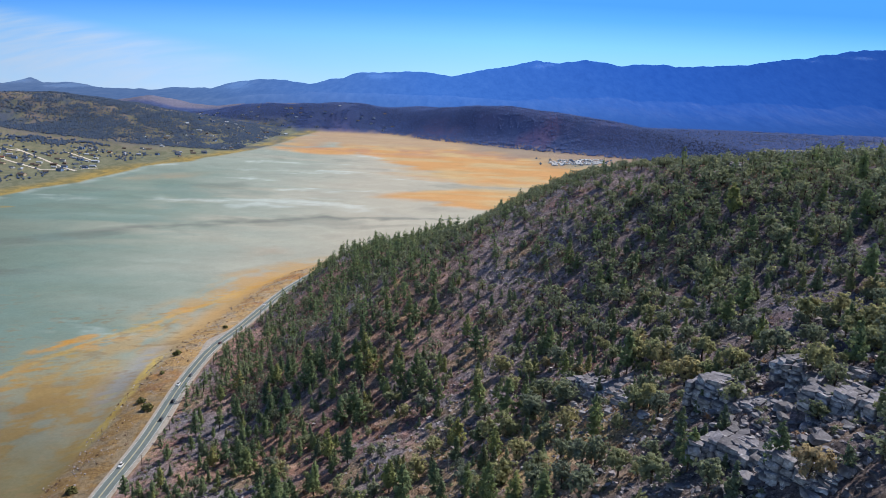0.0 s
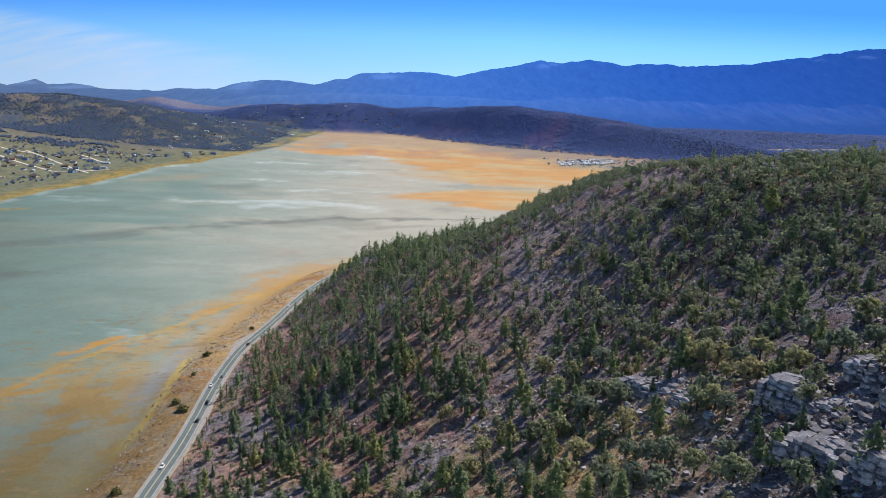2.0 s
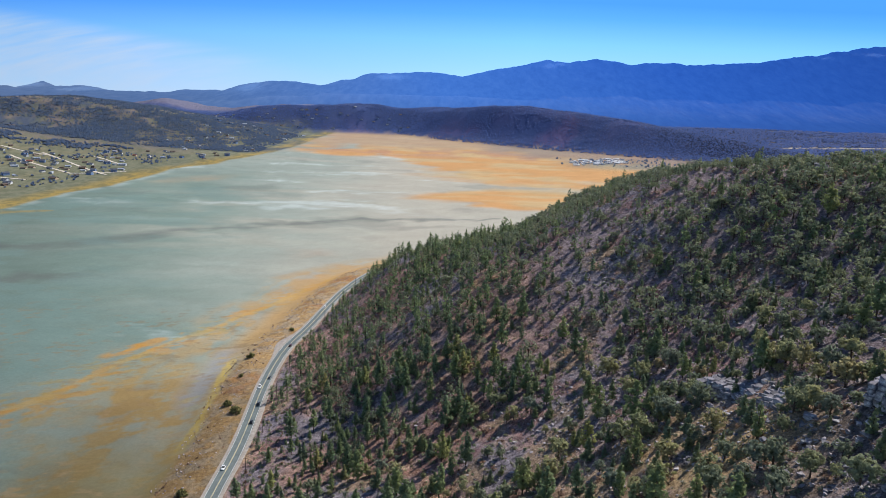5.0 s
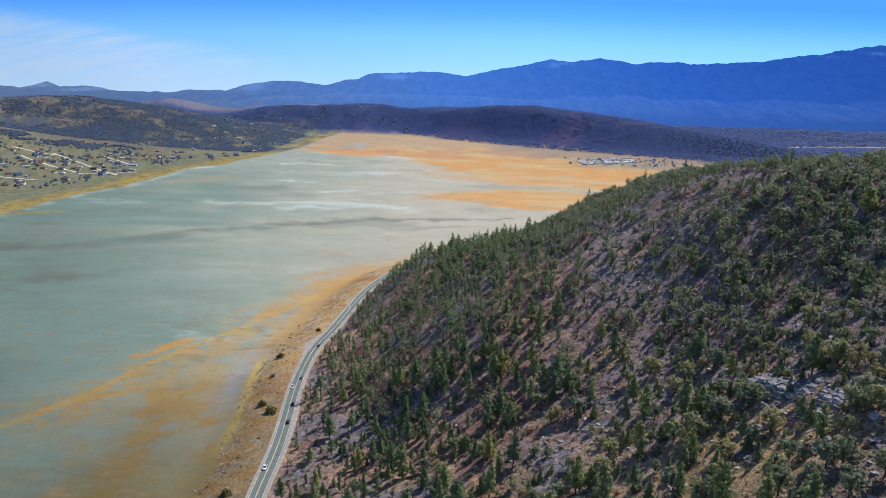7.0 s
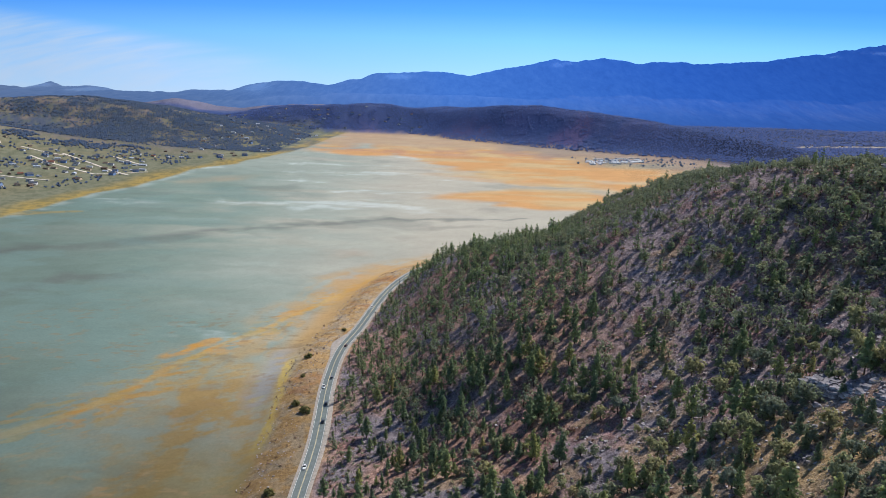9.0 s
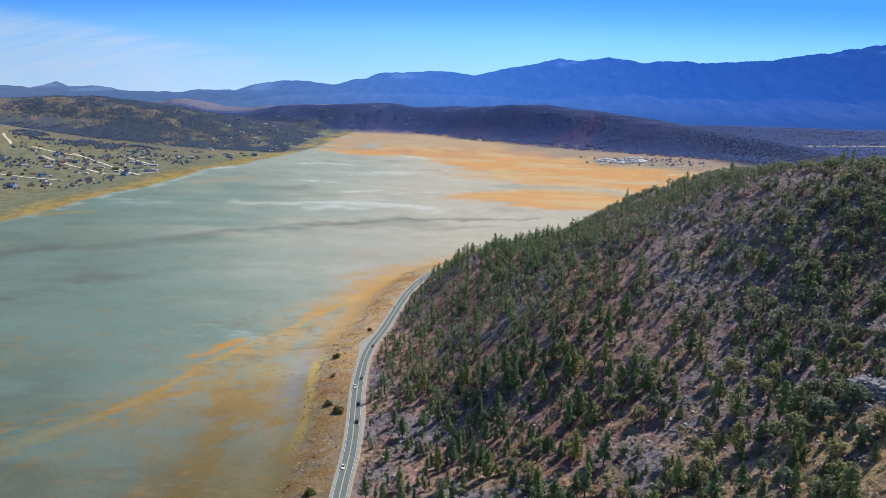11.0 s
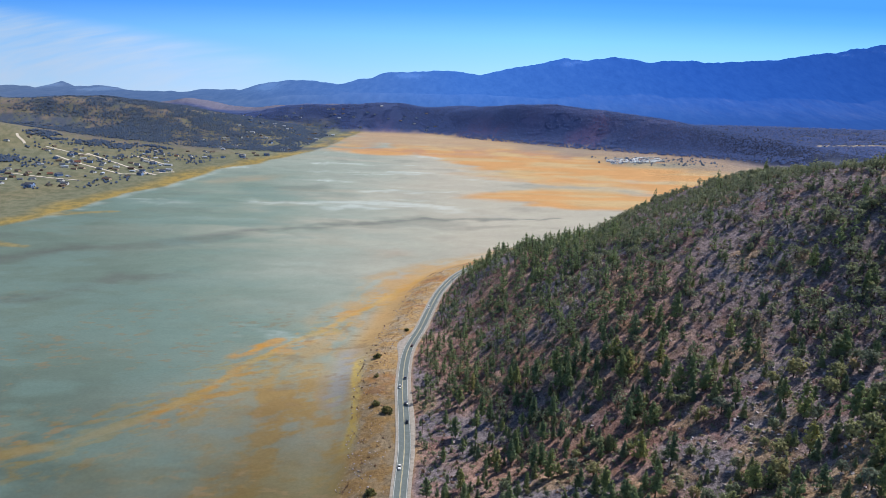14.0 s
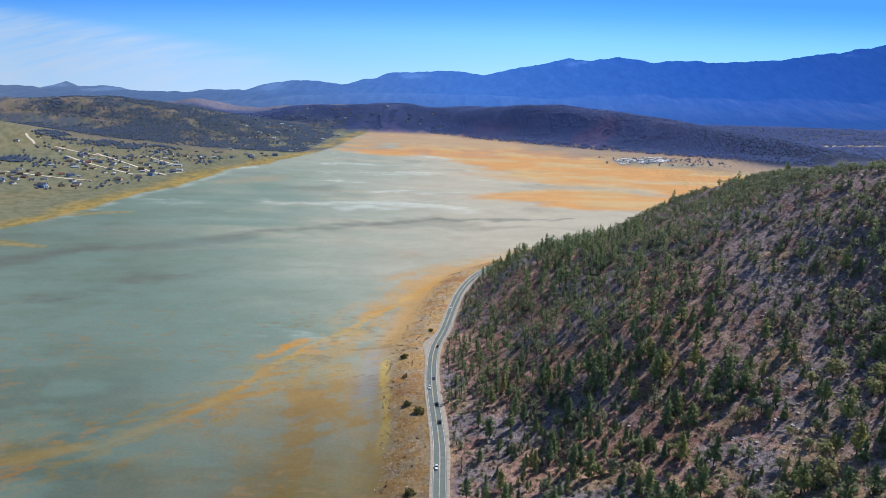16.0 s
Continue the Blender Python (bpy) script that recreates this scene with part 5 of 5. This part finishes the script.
# ---- utility poles ----
M_POLE = mottled("creosoted_wood", [(0.3, (0.10, 0.07, 0.05)), (0.7, (0.18, 0.14, 0.11))], 0.5, 0.9, 0.01, 0.05)
M_INSULATOR = mottled("insulator_porcelain", [(0.3, (0.25, 0.2, 0.18)), (0.7, (0.4, 0.35, 0.32))], 0.2, 0.3)
POLES = [(11.5, 319), (10.5, 362), (12, 408), (12, 455), (12, 502), (11, 548), (11, 594), (12, 640)]
for d, y in POLES:
    x = float(road_x(y)) + d
    root = tagged(new("utility_pole"), "brown wooden utility pole with a crossarm beside the road", "utility pole", "utility poles along the road")
    v, f = stem([(0, 0, -1), (0, 0, 4), (0, 0, 9.4)], [.17, .15, .11], 8)
    shared("pole", mesh_of("pole", v, f, None, M_POLE, flat=False), root)
    bm = bmesh.new()
    bmesh.ops.create_cube(bm, size=1, matrix=pose(0, .14, 8.8) @ Matrix.Diagonal((2.4, .1, .13, 1)))
    bmesh.ops.bevel(bm, geom=list(bm.edges), offset=0.015, segments=1, affect="EDGES")
    part("crossarm", bm, M_POLE, root)
    for o in (-1.1, -.45, .45, 1.1):
        bm = bmesh.new()
        bmesh.ops.create_cone(bm, cap_ends=True, segments=8, radius1=.06, radius2=.04, depth=.22, matrix=pose(o, .14, 8.97))
        part("insulator", bm, M_INSULATOR, root)
    root.matrix_basis = pose(x, y, height(x, y))

# ---- houses ----
ROOFS = [mottled("slate_shingles", [(0.3, srgb(66, 70, 80)), (0.7, srgb(92, 96, 106))], 1.5, 0.9), mottled("brown_shingles", [(0.3, srgb(82, 70, 64)), (0.7, srgb(108, 92, 82))], 1.5, 0.9),
         mottled("pale_metal_roof", [(0.3, srgb(150, 154, 162)), (0.7, srgb(190, 193, 200))], 2.0, 0.5), mottled("red_shingles", [(0.3, srgb(104, 66, 56)), (0.7, srgb(128, 82, 68))], 1.5, 0.9)]
WALLS = [mottled("white_siding", [(0.3, srgb(168, 168, 168)), (0.7, srgb(204, 203, 200))], 2.0, 0.8), mottled("tan_siding", [(0.3, srgb(168, 148, 122)), (0.7, srgb(196, 176, 150))], 2.0, 0.8),
         mottled("blue_siding", [(0.3, srgb(100, 122, 156)), (0.7, srgb(128, 150, 184))], 2.0, 0.8), mottled("brown_siding", [(0.3, srgb(110, 86, 70)), (0.7, srgb(140, 112, 92))], 2.0, 0.8)]
M_WINDOW = mottled("window_glass", [(0.3, (0.02, 0.025, 0.03)), (0.7, (0.05, 0.06, 0.07))], 0.6, 0.1)


def block(bm, x, y, z, w, d, h):
    bmesh.ops.create_cube(bm, size=1, matrix=pose(x, y, z) @ Matrix.Diagonal((w, d, h, 1)))


def house_model(w, d, h, rise, wall, roof, label, category, group, name="house", wing=False):
    root = tagged(new(name), label, category, group)
    bm = bmesh.new()
    block(bm, 0, 0, h / 2 - .5, w, d, h + 1)
    if wing:
        block(bm, w * .3, -d * .6, h / 2 - .6, w * .35, d * .5, h + .8)
    for s in (-1, 1):
        a, b, c = bm.verts.new((s * w / 2, -d / 2, h)), bm.verts.new((s * w / 2, d / 2, h)), bm.verts.new((s * w / 2, 0, h + rise))
        bm.faces.new((a, b, c))
    part("wall", bm, wall, root)
    bm = bmesh.new()
    over = .5
    k = rise / (d / 2)
    for s in (-1, 1):
        low = [(-w / 2 - over, s * (d / 2 + over), h - over * k), (w / 2 + over, s * (d / 2 + over), h - over * k), (w / 2 + over, 0, h + rise), (-w / 2 - over, 0, h + rise)]
        bot = [bm.verts.new((x, y, z + .03)) for x, y, z in low]
        top = [bm.verts.new((x, y, z + .28)) for x, y, z in low]
        bm.faces.new(top)
        bm.faces.new(bot[::-1])
        for q in range(4):
            bm.faces.new((bot[q], bot[(q + 1) % 4], top[(q + 1) % 4], top[q]))
    bmesh.ops.recalc_face_normals(bm, faces=bm.faces)
    part("roof", bm, roof, root)
    for o in (-.3, .05, .32):
        bm = bmesh.new()
        block(bm, o * w, -d / 2, h * .55, 1.5, .12, 1.3)
        part("window", bm, M_WINDOW, root)
    bm = bmesh.new()
    block(bm, -.12 * w, -d / 2, 1.05, 1.0, .14, 2.1)
    part("door", bm, WALLS[3], root)
    return root


models = [house_model(13, 9, 3.2, 2.4, WALLS[0], ROOFS[0], "white house with a slate-grey gable roof on dry grass", "house", "houses of the lakeside village", wing=True),
          house_model(15, 9, 3.0, 2.0, WALLS[1], ROOFS[1], "tan house with a brown gable roof beside a dirt road", "house", "houses of the lakeside village"),
          house_model(14, 10, 5.2, 3.0, WALLS[2], ROOFS[0], "blue two-storey house with a grey roof near the lake", "house", "houses of the lakeside village", wing=True),
          house_model(12, 8, 3.0, 2.0, WALLS[3], ROOFS[1], "dark brown wooden house with a shingled roof", "house", "houses of the lakeside village"),
          house_model(16, 8, 3.0, 1.6, WALLS[0], ROOFS[2], "white house with a pale metal roof in the village", "house", "houses of the lakeside village"),
          house_model(12, 9, 3.0, 2.2, WALLS[1], ROOFS[3], "tan house with a red shingled roof", "house", "houses of the lakeside village")]
rs = np.random.default_rng(88)
sites = []
# rows of houses along the dirt roads, scattered plots, the cluster by the shore, and houses among the trees
for line, n in zip(DIRT_ROADS, (24, 26, 16, 8, 2, 14, 6)):
    (ax, ay), (bx, by) = line[0], line[-1]
    for k in range(n):
        f = (k + rs.uniform(.2, .8)) / n
        side = rs.choice((-1, 1)) * rs.uniform(18, 34)
        ln = math.hypot(bx - ax, by - ay)
        sites.append((ax + (bx - ax) * f - (by - ay) / ln * side, ay + (by - ay) * f + (bx - ax) / ln * side))
sites += [(-846 + rs.normal(0, 38), 1218 + rs.normal(0, 14)) for k in range(12)]
sites += [(-975 + rs.normal(0, 42), 1290 + rs.normal(0, 34)) for k in range(34)]
sites += [(-1080 + rs.normal(0, 30), 1330 + rs.normal(0, 40)) for k in range(16)]
sites += [(-905 + rs.normal(0, 40), 1420 + rs.normal(0, 22)) for k in range(10)]
sites += [(shore_x(y) - rs.uniform(60, 330), y) for y in rs.uniform(1680, 2500, 80)]
sites += [(rs.uniform(-950, -150), rs.uniform(2700, 2860)) for k in range(40)]
sites += [(rs.uniform(900, 1750), rs.uniform(2250, 2800)) for k in range(26)]
taken, homes = [], []
for x, y in sites:
    if all(math.hypot(x - a, y - b) > 17 for a, b in taken):
        taken.append((x, y))
for k, (x, y) in enumerate(taken):
    m = models[rs.choice(6, p=(.36, .18, .12, .12, .19, .03))]
    place = pose(x, y, height(x, y), 0, 0, rs.uniform(-30, 60) + rs.choice((0, 90, 180))) @ Matrix.Scale(rs.uniform(0.62, 0.88), 4)
    homes.append(copy_thing(m, place))
for m, (x, y) in zip(models, ((-822, 1240), (-780, 1314), (-862, 1200), (-799, 1464), (-750, 1545), (-930, 1500))):
    m.matrix_basis = pose(x, y, height(x, y), 0, 0, rs.uniform(-20, 20))
    taken.append((x, y))

M_TRAILER = mottled("white_sheet_metal", [(0.3, srgb(205, 206, 208)), (0.7, srgb(236, 236, 234))], 2.0, 0.6)
trailer = house_model(17, 4.6, 2.7, 0.5, M_TRAILER, M_TRAILER, "white mobile home in the park at the end of the lake", "mobile home", "mobile homes at the lake end", name="mobile_home")
trailer.matrix_basis = pose(338, 1846, height(338, 1846), 0, 0, 12)
for r in range(5):
    for k in range(9):
        if (r or k) and rs.random() < 0.8:
            x, y = 345 + k * 19 + rs.uniform(-6, 6) - r * 2, 1850 + r * 24 + k * 10 + rs.uniform(-6, 6)
            copy_thing(trailer, pose(x, y, height(x, y), 0, 0, rs.choice((8, 12, 98)) + rs.uniform(-4, 4)))

# ---- distant woods ----
def far_tree(rs):
    """A small, uneven conifer of a few facets, flattened to a low dome for the far view."""
    v, f = [(0, 0, -0.1)], []
    for k in range(5):
        a = k * 1.2566 + rs.uniform(-.4, .4)
        q = .46 * rs.uniform(.7, 1.3)
        v.append((math.cos(a) * q, math.sin(a) * q, rs.uniform(.12, .38)))
    v.append((rs.normal(0, .06), rs.normal(0, .06), 0.72))
    for k in range(5):
        n = (k + 1) % 5
        f += [(0, 1 + n, 1 + k), (1 + k, 1 + n, 6)]
    v = np.array(v)
    # normals tipped upwards so the trees show little shade
    out = (v - (0, 0, 0.1)) * 0.22 + np.array((0, 0, 0.6))
    return v, np.array(f), out / np.linalg.norm(out, axis=1, keepdims=True)


far_shapes = [far_tree(np.random.default_rng(40 + k)) for k in range(8)]


# mat: needles whose base colour already holds the blue distance haze
def woods(name, label, count, seed, xr, yr, pick, low, high, mat=M_HAZY_FARWOOD):
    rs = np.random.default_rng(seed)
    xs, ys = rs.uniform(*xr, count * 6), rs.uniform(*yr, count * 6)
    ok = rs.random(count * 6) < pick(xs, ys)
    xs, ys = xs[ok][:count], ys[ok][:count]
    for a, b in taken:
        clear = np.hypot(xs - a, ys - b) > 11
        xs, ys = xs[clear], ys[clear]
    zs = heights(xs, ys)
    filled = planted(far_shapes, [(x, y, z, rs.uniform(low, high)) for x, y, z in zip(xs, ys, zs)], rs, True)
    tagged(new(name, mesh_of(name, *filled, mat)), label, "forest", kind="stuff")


def lake_hill_height(x, y):
    return ridge(x, y, 2780, -0.7, LAKE_HILL, 125, 260)


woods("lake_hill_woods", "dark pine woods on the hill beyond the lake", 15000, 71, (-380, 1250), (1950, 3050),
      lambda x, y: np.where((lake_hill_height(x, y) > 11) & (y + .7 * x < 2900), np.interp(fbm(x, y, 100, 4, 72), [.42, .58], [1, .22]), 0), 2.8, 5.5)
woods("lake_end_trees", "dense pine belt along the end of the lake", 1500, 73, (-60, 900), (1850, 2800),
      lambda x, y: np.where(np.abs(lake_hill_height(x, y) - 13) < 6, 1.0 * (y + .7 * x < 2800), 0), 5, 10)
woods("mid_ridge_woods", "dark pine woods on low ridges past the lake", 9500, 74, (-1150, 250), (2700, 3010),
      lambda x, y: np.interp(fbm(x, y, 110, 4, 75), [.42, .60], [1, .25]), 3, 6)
woods("left_hill_woods", "dark scrubby pine woods on the hill behind the village", 20000, 76, (-2100, -540), (1900, 2520), left_cover, 2.8, 6, M_HAZY_LEFTWOOD)
woods("village_trees", "scattered trees between the village houses", 380, 78, (-1150, -690), (1180, 1760), lambda x, y: np.where(x < shore_x(y) - 95, np.interp(fbm(x, y, 70, 3, 79), [.45, .62], [.08, 1]), 0), 3.5, 8, M_HAZY_LEFTWOOD)
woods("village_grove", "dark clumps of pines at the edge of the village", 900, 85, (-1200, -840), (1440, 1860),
      lambda x, y: np.exp(-(((x + 1080) / 45) ** 2 + ((y - 1470) / 40) ** 2) ** 2) + np.interp(fbm(x, y, 45, 3, 86), [.42, .55], [1, .04]) * (np.exp(-(((x + 945) / 110) ** 2 + ((y - 1800) / 55) ** 2) ** 2) + np.exp(-(((x + 1130) / 110) ** 2 + ((y - 1800) / 50) ** 2) ** 2)), 4, 9, M_HAZY_LEFTWOOD)
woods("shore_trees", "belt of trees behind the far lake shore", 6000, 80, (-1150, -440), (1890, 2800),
      lambda x, y: np.where(x < shore_x(y) - 75 - 40 * smooth(y, 2300, 2600), np.interp(fbm(x, y, 60, 3, 81), [.42, .58], [1, .12]), 0), 3, 6.5, M_HAZY_LEFTWOOD)
woods("park_trees", "scattered trees round the mobile homes", 110, 84, (300, 640), (1830, 2010), lambda x, y: np.full(x.shape, 0.5), 4, 9, M_HAZY_LEFTWOOD)
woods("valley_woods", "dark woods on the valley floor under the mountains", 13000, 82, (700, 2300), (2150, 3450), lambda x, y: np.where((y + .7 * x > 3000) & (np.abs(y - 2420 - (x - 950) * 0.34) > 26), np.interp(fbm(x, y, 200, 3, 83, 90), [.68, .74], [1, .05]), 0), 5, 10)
